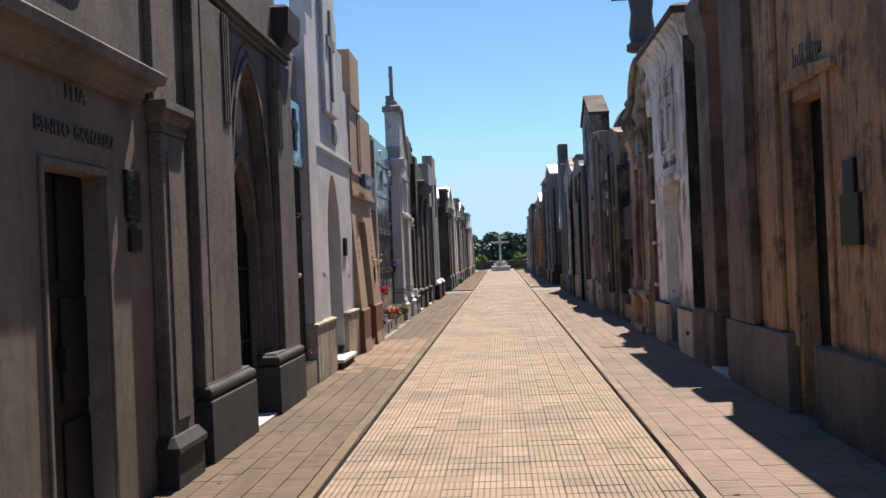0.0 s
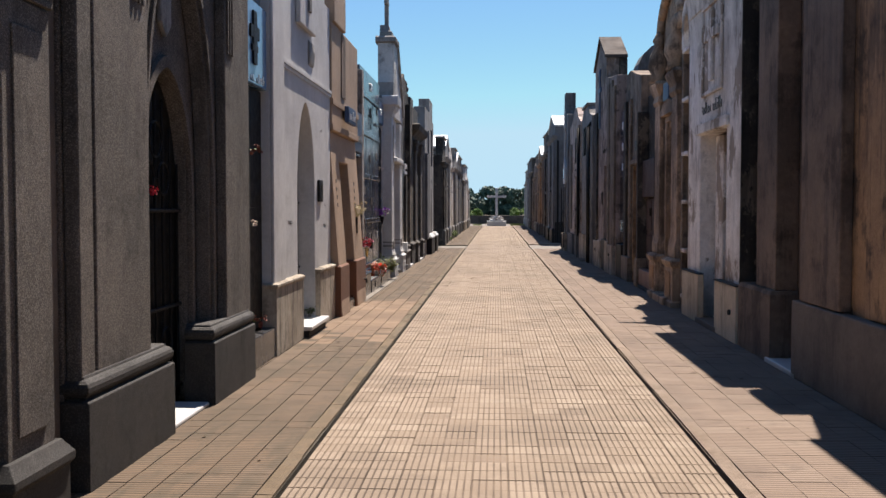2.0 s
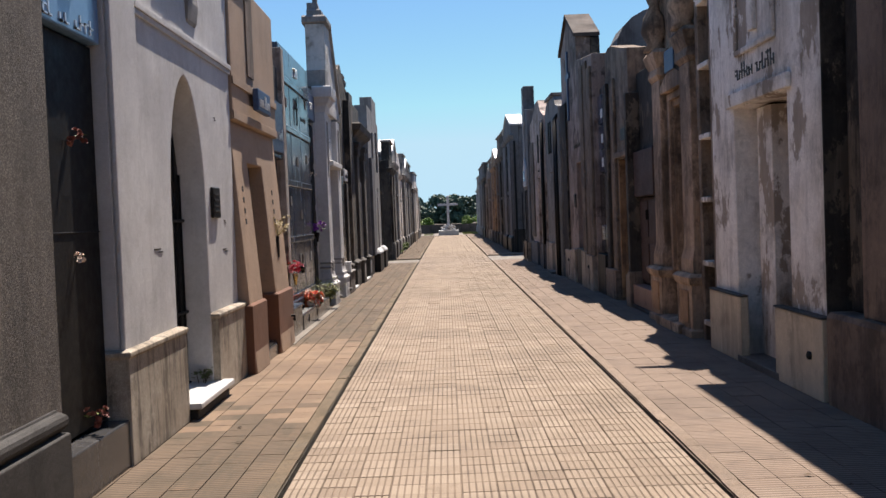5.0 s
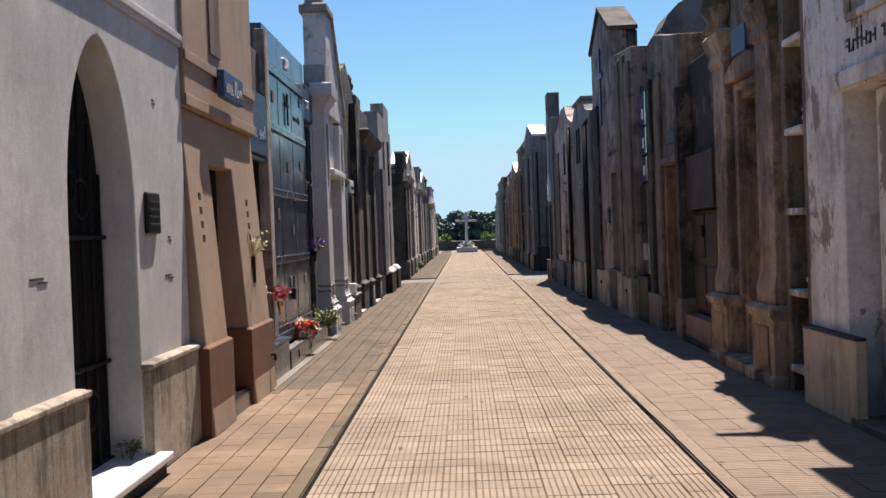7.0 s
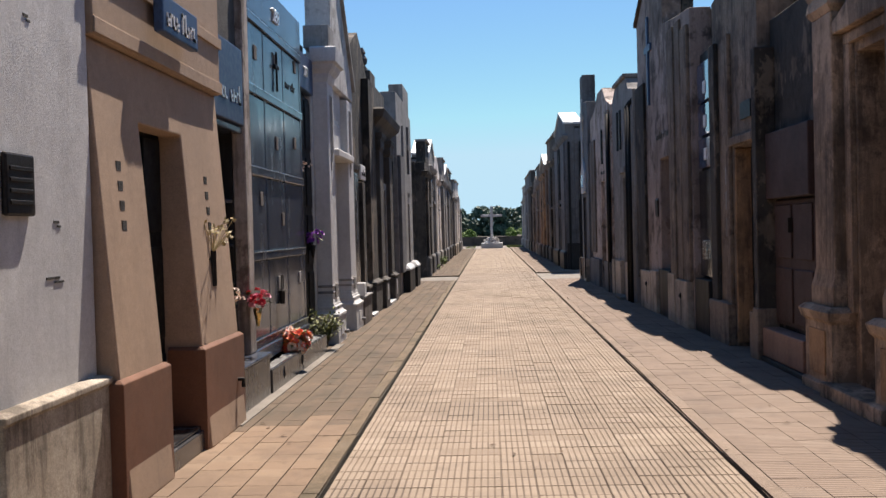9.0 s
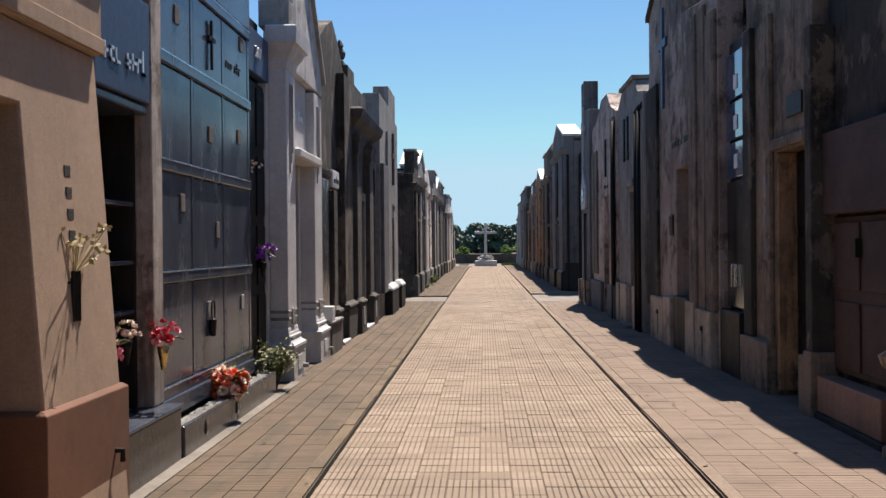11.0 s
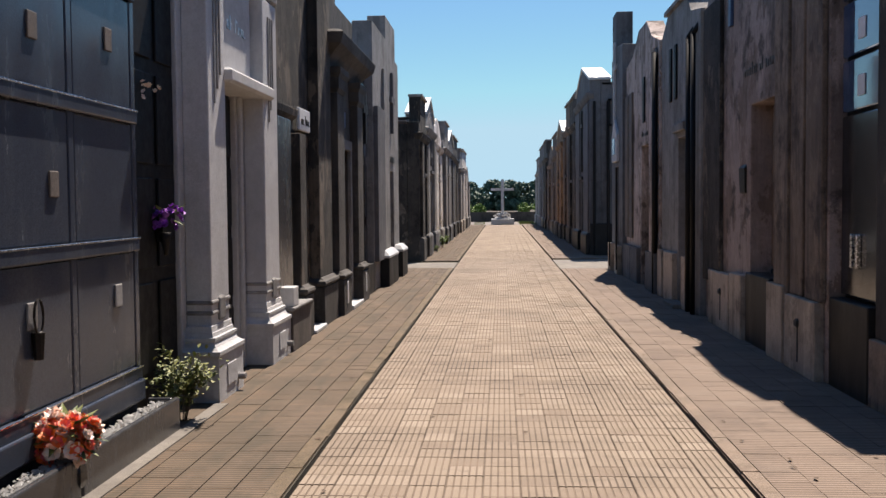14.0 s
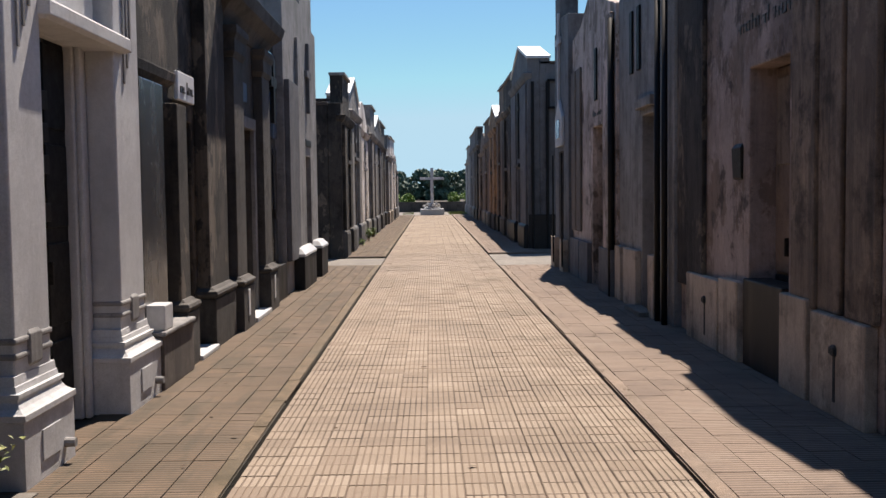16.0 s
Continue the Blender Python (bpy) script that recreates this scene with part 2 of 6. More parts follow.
SALMON = stone("salmon_granite", (0.294, 0.168, 0.126), (0.252, 0.14, 0.105), (0.105, 0.063, 0.049), 0.25, 0.25, 0.6, 0.6, 0.2)
GRANITE = polished("grey_polished_granite", (0.0394, 0.0472, 0.0643), (0.0657, 0.0773, 0.104), 0.1, 160, 0.12, 0.3)
GRANITE_DK = polished("charcoal_granite", (0.035, 0.035, 0.037), (0.075, 0.075, 0.078), 0.12, 160, 0.15)
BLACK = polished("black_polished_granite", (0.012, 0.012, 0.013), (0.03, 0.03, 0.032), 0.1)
# Black stone; on niche walls it puts the recess shade into the colour.
BLACK_MATT = polished("black_stone_and_niche_shade", (0.01, 0.0095, 0.0095), (0.022, 0.021, 0.02), 0.45, 160, 0.08)
MARBLE = stone("white_marble", (0.595, 0.595, 0.588), (0.525, 0.525, 0.525), (0.315, 0.301, 0.28), 0.1, 0.2, 0.1, 0.45, 0.08)
IRON = plain("black_iron", (0.008, 0.008, 0.009), 0.55, 0.0, 0.4, 30, 0.15)
# Dark doors; also the shade of the interior behind the arched gates.
DOORDARK = plain("dark_paint_and_interior_shade", (0.007, 0.0068, 0.0066), 0.6, 0.0, 0.4, 12, 0.1)
BRONZE = plain("dark_bronze", (0.02, 0.017, 0.015), 0.5, 0.2, 0.5, 40, 0.3)
SHEET = plain("weathered_sheet_metal", (0.5, 0.5, 0.5), 0.45, 0.3, 0.25, 12, 0.1)
CHROME = plain("bright_steel", (0.75, 0.75, 0.76), 0.22, 1.0, 0.1, 60, 0.02)
BRASS = plain("brass", (0.7, 0.5, 0.2), 0.3, 1.0, 0.15, 60, 0.02)
BLUEGLASS = glass_panel("blue_sky_glass", (0.03, 0.07, 0.15))
DARKGLASS = glass_panel("dark_glass", (0.01, 0.011, 0.014), 0.12, 0.0)
LETTER = plain("dark_metal_letter", (0.06, 0.05, 0.042), 0.5, 0.3, 0.3, 50, 0.1)
LETTER_LIGHT = plain("pale_metal_letter", (0.7, 0.71, 0.72), 0.35, 0.6, 0.1, 50, 0.05)
BLUESIGN = plain("blue_enamel_tile", (0.03, 0.06, 0.13), 0.5, 0.0, 0.35, 30, 0.05)
NAVY = plain("navy_enamel_panel", (0.025, 0.04, 0.085), 0.45, 0.0, 0.3, 20, 0.04)
BLUEPANEL = plain("pale_blue_panel", (0.16, 0.27, 0.42), 0.2, 0.0, 0.12, 3, 0.02)
PAPER = plain("white_plaque", (0.72, 0.71, 0.7), 0.5, 0.0, 0.12, 20, 0.05)
ROOFTILE = stone("old_roof_cap", (0.088, 0.066, 0.0528), (0.066, 0.0484, 0.0396), (0.022, 0.0176, 0.0154), 0.3, 0.4, 0.5, 0.9, 0.4)
CONCRETE = stone("pale_concrete", (0.202, 0.178, 0.149), (0.168, 0.149, 0.125), (0.096, 0.0816, 0.0672), 0.1, 0.35, 0.5, 0.9, 0.3)
SOIL = stone("dirt", (0.0816, 0.0648, 0.0456), (0.0576, 0.048, 0.0336), (0.0288, 0.024, 0.0168), 0.2, 0.5, 0.9, 0.95, 0.8)
GROOVE = stone("dark_gutter_dirt", (0.0285, 0.0192, 0.0129), (0.019, 0.0136, 0.00952), (0.0114, 0.008, 0.00544), 0.2, 0.4, 0.8, 0.95, 0.6)
KERB = stone("mossy_worn_kerb", (0.138, 0.0966, 0.0577), (0.115, 0.0823, 0.0474), (0.0552, 0.0437, 0.0244), 0.1, 0.5, 0.6, 0.9, 0.4)
KERB_PINK = stone("pinkish_worn_kerb", (0.215, 0.16, 0.118), (0.185, 0.137, 0.1), (0.1, 0.075, 0.055), 0.1, 0.4, 0.6, 0.9, 0.4)
PATHTILE = tile_mat("ribbed_cream_tile", ((0.2, 0.15, 0.108), (0.238, 0.182, 0.131), (0.255, 0.198, 0.144), (0.242, 0.186, 0.135), (0.265, 0.205, 0.151), (0.29, 0.231, 0.173)), (0.14, 0.102, 0.072), cell=TILE, patchy=0.45)
TILEGROOVE = tile_mat("tile_groove_dirt", ((0.19, 0.135, 0.0941), (0.133, 0.0936, 0.0638), (0.176, 0.126, 0.0882), (0.114, 0.0792, 0.0538), (0.18, 0.131, 0.0924)), (0.0712, 0.0486, 0.0328), cell=TILE, patchy=0.9)
SIDEBED = stone("pavement_joint_dirt", (0.062, 0.049, 0.031), (0.05, 0.041, 0.027), (0.035, 0.03, 0.02), 0.1, 0.3, 0.7, 0.95, 0.4)
PATHBED = stone("tile_joint_dirt", (0.164, 0.122, 0.0878), (0.13, 0.0965, 0.0706), (0.0336, 0.0264, 0.0192), 0.1, 0.3, 0.7, 0.95, 0.4)
SIDETILE_L = tile_mat("ribbed_brown_tile", ((0.103, 0.0666, 0.039), (0.129, 0.0854, 0.0515), (0.116, 0.0744, 0.044), (0.147, 0.0926, 0.0544)), (0.0526, 0.038, 0.0217), 0.4, moss=(0.0494, 0.039, 0.0217))
SIDETILE_R = tile_mat("ribbed_pink_tile", ((0.194, 0.138, 0.0994), (0.23, 0.167, 0.123), (0.209, 0.15, 0.109), (0.245, 0.185, 0.139)), (0.0912, 0.0647, 0.0486), 0.4)
SIDETILE_M = tile_mat("worn_tan_tile", ((0.168, 0.108, 0.0657), (0.198, 0.132, 0.0821), (0.18, 0.118, 0.0724), (0.211, 0.145, 0.092)), (0.0882, 0.0571, 0.0362))
GRAVEL = petal_mat("white_gravel", ((0.36, 0.355, 0.336), (0.264, 0.254, 0.24), (0.408, 0.403, 0.384)))
LEAF = petal_mat("leaf", ((0.05, 0.09, 0.02), (0.1, 0.14, 0.035), (0.16, 0.18, 0.05)))
# Greens shifted towards blue: distance haze is put into the leaf colour.
LEAF_FAR = petal_mat("hazed_tree_leaf", ((0.0333, 0.0708, 0.0477), (0.0609, 0.11, 0.0663), (0.0888, 0.142, 0.0928)))
LEAF_BUSH = petal_mat("bush_leaf", ((0.115, 0.196, 0.0287), (0.184, 0.276, 0.046), (0.0805, 0.138, 0.023)))
GRASS = petal_mat("grass_blade", ((0.14, 0.2, 0.04), (0.2, 0.24, 0.06), (0.1, 0.14, 0.03)))
BARK = plain("bark", (0.1, 0.075, 0.055), 0.9, 0, 0.4, 15, 0.5)
DRYLEAF = plain("dry_leaf", (0.09, 0.055, 0.03), 0.8, 0, 0.5, 40, 0.2)
PET_RED = petal_mat("red_petal", ((0.6, 0.02, 0.03), (0.45, 0.01, 0.03), (0.7, 0.06, 0.1)))
PET_PINK = petal_mat("pink_petal", ((0.75, 0.25, 0.35), (0.8, 0.4, 0.45), (0.7, 0.15, 0.28)))
PET_MIX = petal_mat("mixed_petal", ((0.85, 0.1, 0.02), (0.9, 0.28, 0.03), (0.8, 0.04, 0.18), (0.9, 0.5, 0.12)))
PET_PALE = petal_mat("pale_petal", ((0.92, 0.85, 0.78), (0.92, 0.68, 0.56), (0.9, 0.9, 0.86)))
PET_PURPLE = petal_mat("purple_petal", ((0.25, 0.05, 0.4), (0.35, 0.1, 0.5)))
PET_FADED = petal_mat("faded_red_petal", ((0.22, 0.03, 0.025), (0.16, 0.05, 0.035), (0.26, 0.09, 0.06)))
LEAF_PALE = petal_mat("pale_shrub_leaf", ((0.09, 0.12, 0.025), (0.17, 0.19, 0.045), (0.26, 0.25, 0.08)))
PET_DRY = petal_mat("dry_petal", ((0.36, 0.27, 0.12), (0.42, 0.348, 0.18), (0.27, 0.21, 0.09)))
STATUE = stone("dark_bronze_statue", (0.07, 0.055, 0.05), (0.05, 0.04, 0.036), (0.02, 0.018, 0.016), 0.4, 0.4, 0.4, 0.6, 0.3)

# ---- building helpers ----


def part(name, bm, mat, parent=None, label="", bevel=0.0, smooth=False):
    """Links a bmesh as one mesh object under a thing or a part."""
    bmesh.ops.recalc_face_normals(bm, faces=bm.faces)
    me = bpy.data.meshes.new(name)
    bm.to_mesh(me)
    bm.free()
    me.materials.append(mat)
    if smooth:
        me.polygons.foreach_set("use_smooth", [True] * len(me.polygons))
    ob = new(name, me)
    if parent:
        ob.parent = parent
    if bevel:
        mod = ob.modifiers.new("bevel", "BEVEL")
        mod.width, mod.segments, mod.limit_method, mod.angle_limit = bevel, 2, "ANGLE", radians(40)
    if label:
        tagged(ob, label)
    return ob


def thing(name, label, category, group="", kind=""):
    ob = new(name)
    ob.empty_display_size = 0.1
    return tagged(ob, label, category, group, kind)


def add_box(bm, x0, x1, y0, y1, z0, z1):
    v = [bm.verts.new((x, y, z)) for z in (z0, z1) for x, y in ((x0, y0), (x1, y0), (x1, y1), (x0, y1))]
    for f in ((0, 3, 2, 1), (4, 5, 6, 7), (0, 1, 5, 4), (1, 2, 6, 5), (2, 3, 7, 6), (3, 0, 4, 7)):
        bm.faces.new([v[i] for i in f])


def rod(bm, a, b, r0, r1=None, n=8):
    """A tapered round bar from a to b."""
    a, b, r1 = Vector(a), Vector(b), r0 if r1 is None else r1
    q = (b - a).to_track_quat("Z", "Y")
    rings = [[bm.verts.new(c + q @ Vector((r * math.cos(2 * math.pi * i / n), r * math.sin(2 * math.pi * i / n), 0))) for i in range(n)] for c, r in ((a, r0), (b, r1))]
    for i in range(n):
        bm.faces.new((rings[0][i], rings[0][(i + 1) % n], rings[1][(i + 1) % n], rings[1][i]))
    bm.faces.new(rings[0][::-1])
    bm.faces.new(rings[1])


def lathe(bm, c, profile, n=14):
    """A turned body round a vertical axis at c from (radius, height) pairs."""
    rings = [[bm.verts.new((c[0] + r * math.cos(2 * math.pi * i / n), c[1] + r * math.sin(2 * math.pi * i / n), c[2] + z)) for i in range(n)] for r, z in profile]
    for lo, hi in zip(rings, rings[1:]):
        for i in range(n):
            bm.faces.new((lo[i], lo[(i + 1) % n], hi[(i + 1) % n], hi[i]))
    bm.faces.new(rings[0][::-1])
    bm.faces.new(rings[-1])


class Tomb:
    """A mausoleum on one side of the walk. y runs along the walk, d out of the wall towards the walk, z up."""

    def __init__(self, side, face, label, name="mausoleum", category="mausoleum", group=""):
        self.side, self.face = side, face
        self.top = thing(name, label, category, group)

    def at(self, y, d, z):
        return (self.side * (self.face - d), y, z)

    def box(self, name, y0, y1, d0, d1, z0, z1, mat, parent=None, label="", bevel=0.012):
        bm = bmesh.new()
        xa, xb = sorted((self.side * (self.face - d0), self.side * (self.face - d1)))
        add_box(bm, xa, xb, y0, y1, z0, z1)
        return part(name, bm, mat, parent or self.top, label, bevel)

    def boxes(self, name, rows, mat, parent=None, label="", bevel=0.006):
        bm = bmesh.new()
        for y0, y1, d0, d1, z0, z1 in rows:
            xa, xb = sorted((self.side * (self.face - d0), self.side * (self.face - d1)))
            add_box(bm, xa, xb, y0, y1, z0, z1)
        return part(name, bm, mat, parent or self.top, label, bevel)

    def prism(self, name, outline, d0, d1, mat, parent=None, label="", bevel=0.012, lean=None):
        """An outline in (y, z) carried from depth d0 to d1; lean(z) adds depth to the front."""
        bm = bmesh.new()
        back = [bm.verts.new(self.at(y, d0, z)) for y, z in outline]
        front = [bm.verts.new(self.at(y, d1 + (lean(z) if lean else 0), z)) for y, z in outline]
        bm.faces.new(back)
        bm.faces.new(front[::-1])
        for i in range(len(outline)):
            j = (i + 1) % len(outline)
            bm.faces.new((back[i], front[i], front[j], back[j]))
        return part(name, bm, mat, parent or self.top, label, bevel)

    def stack(self, name, y0, y1, d, levels, mat, parent=None, label="", bevel=0.006, back=-0.1):
        """A moulded block: levels of (z, outset) round the three free sides."""
        bm = bmesh.new()
        rings = []
        for z, o in levels:
            rings.append([bm.verts.new(self.at(*p, z)) for p in ((y0 - o, back), (y1 + o, back), (y1 + o, d + o), (y0 - o, d + o))])
        for lo, hi in zip(rings, rings[1:]):
            for i in range(4):
                bm.faces.new((lo[i], lo[(i + 1) % 4], hi[(i + 1) % 4], hi[i]))
        bm.faces.new(rings[0][::-1])
        bm.faces.new(rings[-1])
        return part(name, bm, mat, parent or self.top, label, bevel)

    def letters(self, name, text, y, z, size, mat, d=0.0, depth=0.006, label="", width=None, italic=0.0):
        """Raised letters that read from the walk; y is the middle."""
        cu = bpy.data.curves.new(name, "FONT")
        cu.body, cu.size, cu.extrude, cu.align_x, cu.shear = text, size, depth, "CENTER", italic
        tmp = bpy.data.objects.new("tmp", cu)
        me = bpy.data.meshes.new_from_object(tmp)
        bpy.data.objects.remove(tmp)
        me.name = name
        ext = max(v.co.x for v in me.vertices) - min(v.co.x for v in me.vertices)
        k = width / ext if width else 1.0
        for v in me.vertices:
            lx, lz, ld = v.co.x * k, v.co.y, v.co.z
            v.co = self.at(y + lx * (1 if self.side < 0 else -1), d + ld + depth, z + lz)
        me.materials.clear()
        me.materials.append(mat)
        ob = new(name, me)
        ob.parent = self.top
        return tagged(ob, label) if label else ob

    def worn_line(self, name, y0, y1, z0, size, mat, d=0.0, seed=0, label="", words=(5, 8)):
        """A worn line of lettering that can no longer be read: strokes of uneven height, word by word."""
        rng = random.Random(seed)
        step = (y1 - y0) / (sum(words) + len(words) - 1)
        y = y0
        xs = sorted((self.at(0, d, 0)[0], self.at(0, d + 0.008, 0)[0]))
        order = words if self.side < 0 else words[::-1]
        for count in order:
            for i in range(count):
                bm = bmesh.new()
                hgt = size * (rng.uniform(0.5, 0.7) if rng.random() < 0.75 else 1.0)
                add_box(bm, *xs, y + step * 0.1, y + step * rng.uniform(0.26, 0.4), z0, z0 + hgt)
                for _ in range(rng.choice((1, 1, 2))):
                    k = rng.choice((0.0, 0.4, 0.8))
                    add_box(bm, *xs, y + step * 0.1, y + step * rng.uniform(0.75, 1.0), z0 + hgt * k, z0 + hgt * k + size * 0.13)
                y += step
                part("letter", bm, mat, self.top, label)
            y += step


def arch(y0, y1, spring, apex, n=9):
    """Points of a pointed arch from (y0, spring) over the apex to (y1, spring)."""
    mid = (y0 + y1) / 2
    pts = []
    for i in range(n + 1):
        u = i / n
        pts.append((y0 + (mid - y0) * (1 - math.cos(u * math.pi / 2 * 0.92)) / (1 - math.cos(math.pi / 2 * 0.92)), spring + (apex - spring) * math.sin(u * math.pi / 2 * 0.92) / math.sin(math.pi / 2 * 0.92)))
    return pts + [(2 * mid - y, z) for y, z in reversed(pts[:-1])]


def wall_outline(y0, y1, roof, hole=None):
    """An outline from the ground, with a door's notch, under a roofline given from y1 back to y0."""
    pts = [(y0, 0)]
    if hole:
        pts += [(hole[0][0], 0), *hole, (hole[-1][0], 0)]
    return pts + [(y1, 0), *roof]


def door_leaf(t, y0, y1, z1, d, mat=None, panels=3, z0=0.0, glass=False, name="door"):
    """A metal door of two leaves with raised panels, bars and a handle, set back in its opening."""
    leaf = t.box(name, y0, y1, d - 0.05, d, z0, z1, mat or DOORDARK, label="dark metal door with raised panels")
    mid, gap = (y0 + y1) / 2, 0.05
    hgt = (z1 - z0) / panels
    for a, b in ((y0, mid), (mid, y1)):
        for i in range(panels):
            t.box("door_panel", a + gap, b - gap, d, d + 0.018, z0 + i * hgt + gap, z0 + (i + 1) * hgt - gap, DARKGLASS if glass and i else mat or DOORDARK, leaf)
    t.boxes("door_handle", [(mid + 0.03, mid + 0.05, d, d + 0.05, z0 + 0.95, z0 + 1.1)], BRONZE, leaf, "small dark bronze handle")
    return leaf


def grille(t, y0, y1, spring, apex, d, n=7):
    """An iron gate under a pointed arch: dark sheet for the shaded interior, uprights, rails, scrolls."""
    # Near-black sheet behind the bars stands in for the shaded tomb interior.
    gate = t.box("door", y0, y1, d - 0.06, d - 0.02, 0, apex, DOORDARK, label="black iron gate under a pointed arch, dark sheet for the shaded interior")
    mid, half = (y0 + y1) / 2, (y1 - y0) / 2
    for i in range(n):
        y = y0 + (i + 0.5) * (y1 - y0) / n
        u = abs(y - mid) / half
        bm = bmesh.new()
        rod(bm, t.at(y, d, 0.05), t.at(y, d, spring + (apex - spring) * (1 - u) ** 0.7), 0.011, n=6)
        part("bar", bm, IRON, gate)
    for z in (0.12, 0.75, spring - 0.15):
        t.box("rail", y0, y1, d - 0.01, d + 0.02, z, z + 0.03, IRON, gate)
    for cy, cz, r in ((mid - 0.16, spring + 0.1, 0.12), (mid + 0.16, spring + 0.1, 0.12), (mid, spring + 0.38, 0.13), (mid - 0.2, 0.5, 0.12), (mid + 0.2, 0.5, 0.12)):
        bm = bmesh.new()
        for k in range(14):
            a0, a1 = k * math.pi / 7, (k + 1) * math.pi / 7
            rod(bm, t.at(cy + r * math.cos(a0), d + 0.01, cz + r * math.sin(a0)), t.at(cy + r * math.cos(a1), d + 0.01, cz + r * math.sin(a1)), 0.008, n=5)
        part("scroll", bm, IRON, gate)
    return gate


def body(t, y0, y1, zt, mat, depth=2.6, front=-0.3):
    """The chamber behind the front wall, with its flat roof."""
    t.box("chamber", y0 + 0.01, y1 - 0.01, -depth, front - 0.004, 0, zt, mat, bevel=0.02)
    t.box("roof_slab", y0 - 0.0, y1 + 0.0, -depth - 0.05, front - 0.01, zt, zt + 0.08, ROOFTILE, bevel=0.015)


def cross_on(t, y, d, z, hgt, mat, name="cross", thick=0.05, arm=0.28):
    t.boxes(name, [(y - thick, y + thick, d - thick, d + thick, z, z + hgt), (y - arm * hgt, y + arm * hgt, d - thick * 0.9, d + thick * 0.9, z + hgt * 0.62, z + hgt * 0.62 + 2 * thick)], mat, bevel=0.008)


def bouquet(name, c, r, mats, label, n=26, leaves=True, seed=1, flat=0.7, vase=None):
    """A bunch of cloth flowers: each bloom a cup of petals."""
    rng = random.Random(seed)
    top = thing(name, label, "flowers")
    for mat, share in mats:
        for _ in range(int(n * share)):
            bm = bmesh.new()
            v = Vector((rng.gauss(0, 1), rng.gauss(0, 1), rng.gauss(0, 1))).normalized() * r * rng.uniform(0.45, 1.0)
            v.z *= flat
            p = Vector(c) + v
            out = (v + Vector((0, 0, r * 0.5))).normalized()
            q = out.to_track_quat("Z", "Y")
            s = r * rng.uniform(0.2, 0.33)
            for ring, k, lift in ((0, 6, 0.55), (1, 5, 0.9)):
                for i in range(k):
                    a = i * 2 * math.pi / k + rng.random()
                    w = 0.55 * s
                    ca, sa = math.cos(a), math.sin(a)
                    rr = s * (1.0 - 0.45 * ring)
                    pts = [(0, 0, 0), (rr * 0.6 * ca - w * sa, rr * 0.6 * sa + w * ca, s * lift * 0.4), (rr * ca, rr * sa, s * lift), (rr * 0.6 * ca + w * sa, rr * 0.6 * sa - w * ca, s * lift * 0.4)]
                    bm.faces.new([bm.verts.new(p + q @ Vector(x)) for x in pts])
            part("bloom", bm, mat, top)
    if leaves:
        bm = bmesh.new()
        for _ in range(n // 3):
            a, e = rng.uniform(0, 6.28), rng.uniform(-0.5, 0.8)
            q = Vector((math.cos(a), math.sin(a), e)).to_track_quat("Z", "Y")
            s = r * rng.uniform(0.5, 0.9)
            b0 = Vector(c) + q @ Vector((0, 0, r * 0.5))
            bm.faces.new([bm.verts.new(b0 + q @ Vector(x)) for x in ((0, 0, 0), (s * 0.2, 0.01, s * 0.4), (0, 0, s), (-s * 0.2, 0.01, s * 0.4))])
        tagged(part("leaves", bm, LEAF, top), kind="stuff")
    if vase:
        bm = bmesh.new()
        lathe(bm, (c[0], c[1], c[2] - r - 0.16), ((0.014, 0.04), (0.02, 0.08), (0.032, 0.14), (0.042, 0.2)), 12)
        part("vase", bm, vase, top, "metal cone vase", smooth=True)
    return top


def shrub(name, c, r, hgt, mat, label, n=700, size=0.05, seed=3, category="plant", stems=9):
    """A leafy plant: forked stems and many single leaves."""
    rng = random.Random(seed)
    top = thing(name, label, category)
    bm, tips = bmesh.new(), []
    for _ in range(stems):
        a = rng.uniform(0, 6.28)
        tip = Vector(c) + Vector((math.cos(a) * r * rng.uniform(0.2, 0.95), math.sin(a) * r * rng.uniform(0.2, 0.95), hgt * rng.uniform(0.5, 1.0)))
        root = Vector(c) + Vector((math.cos(a) * 0.03, math.sin(a) * 0.03, 0))
        rod(bm, root, tip, 0.006 * hgt + 0.002, 0.002, 5)
        tips += [(root, tip)] * 2
        for _ in range(2):
            t2 = root.lerp(tip, rng.uniform(0.4, 0.8)) + Vector((rng.gauss(0, r * 0.35), rng.gauss(0, r * 0.35), hgt * rng.uniform(0.05, 0.3)))
            tips.append((root.lerp(tip, 0.5), t2))
    part("stem", bm, BARK, top)
    bm = bmesh.new()
    for _ in range(n):
        a, b = rng.choice(tips)
        p = a.lerp(b, rng.uniform(0.35, 1.05)) + Vector((rng.gauss(0, r * 0.13), rng.gauss(0, r * 0.13), rng.gauss(0, hgt * 0.05)))
        p.z = max(p.z, c[2] + 0.01)
        q = Vector((rng.gauss(0, 1), rng.gauss(0, 1), rng.uniform(-0.3, 1))).to_track_quat("Z", "Y")
        s = size * rng.uniform(0.6, 1.3)
        bm.faces.new([bm.verts.new(p + q @ Vector(x)) for x in ((0, 0, 0), (s * 0.32, 0.1 * s, s * 0.5), (0, 0, s), (-s * 0.32, 0.1 * s, s * 0.5))])
    part("foliage", bm, mat, top)
    return top

# ---- ground ----
KL, KR, FL, FR = -1.1, 1.3, -2.2, 2.72
END = 84.5
bm = bmesh.new()
bmesh.ops.create_grid(bm, x_segments=1, y_segments=1, size=1500)
ground = part("ground", bm, SOIL)
ground.location.z = -0.09
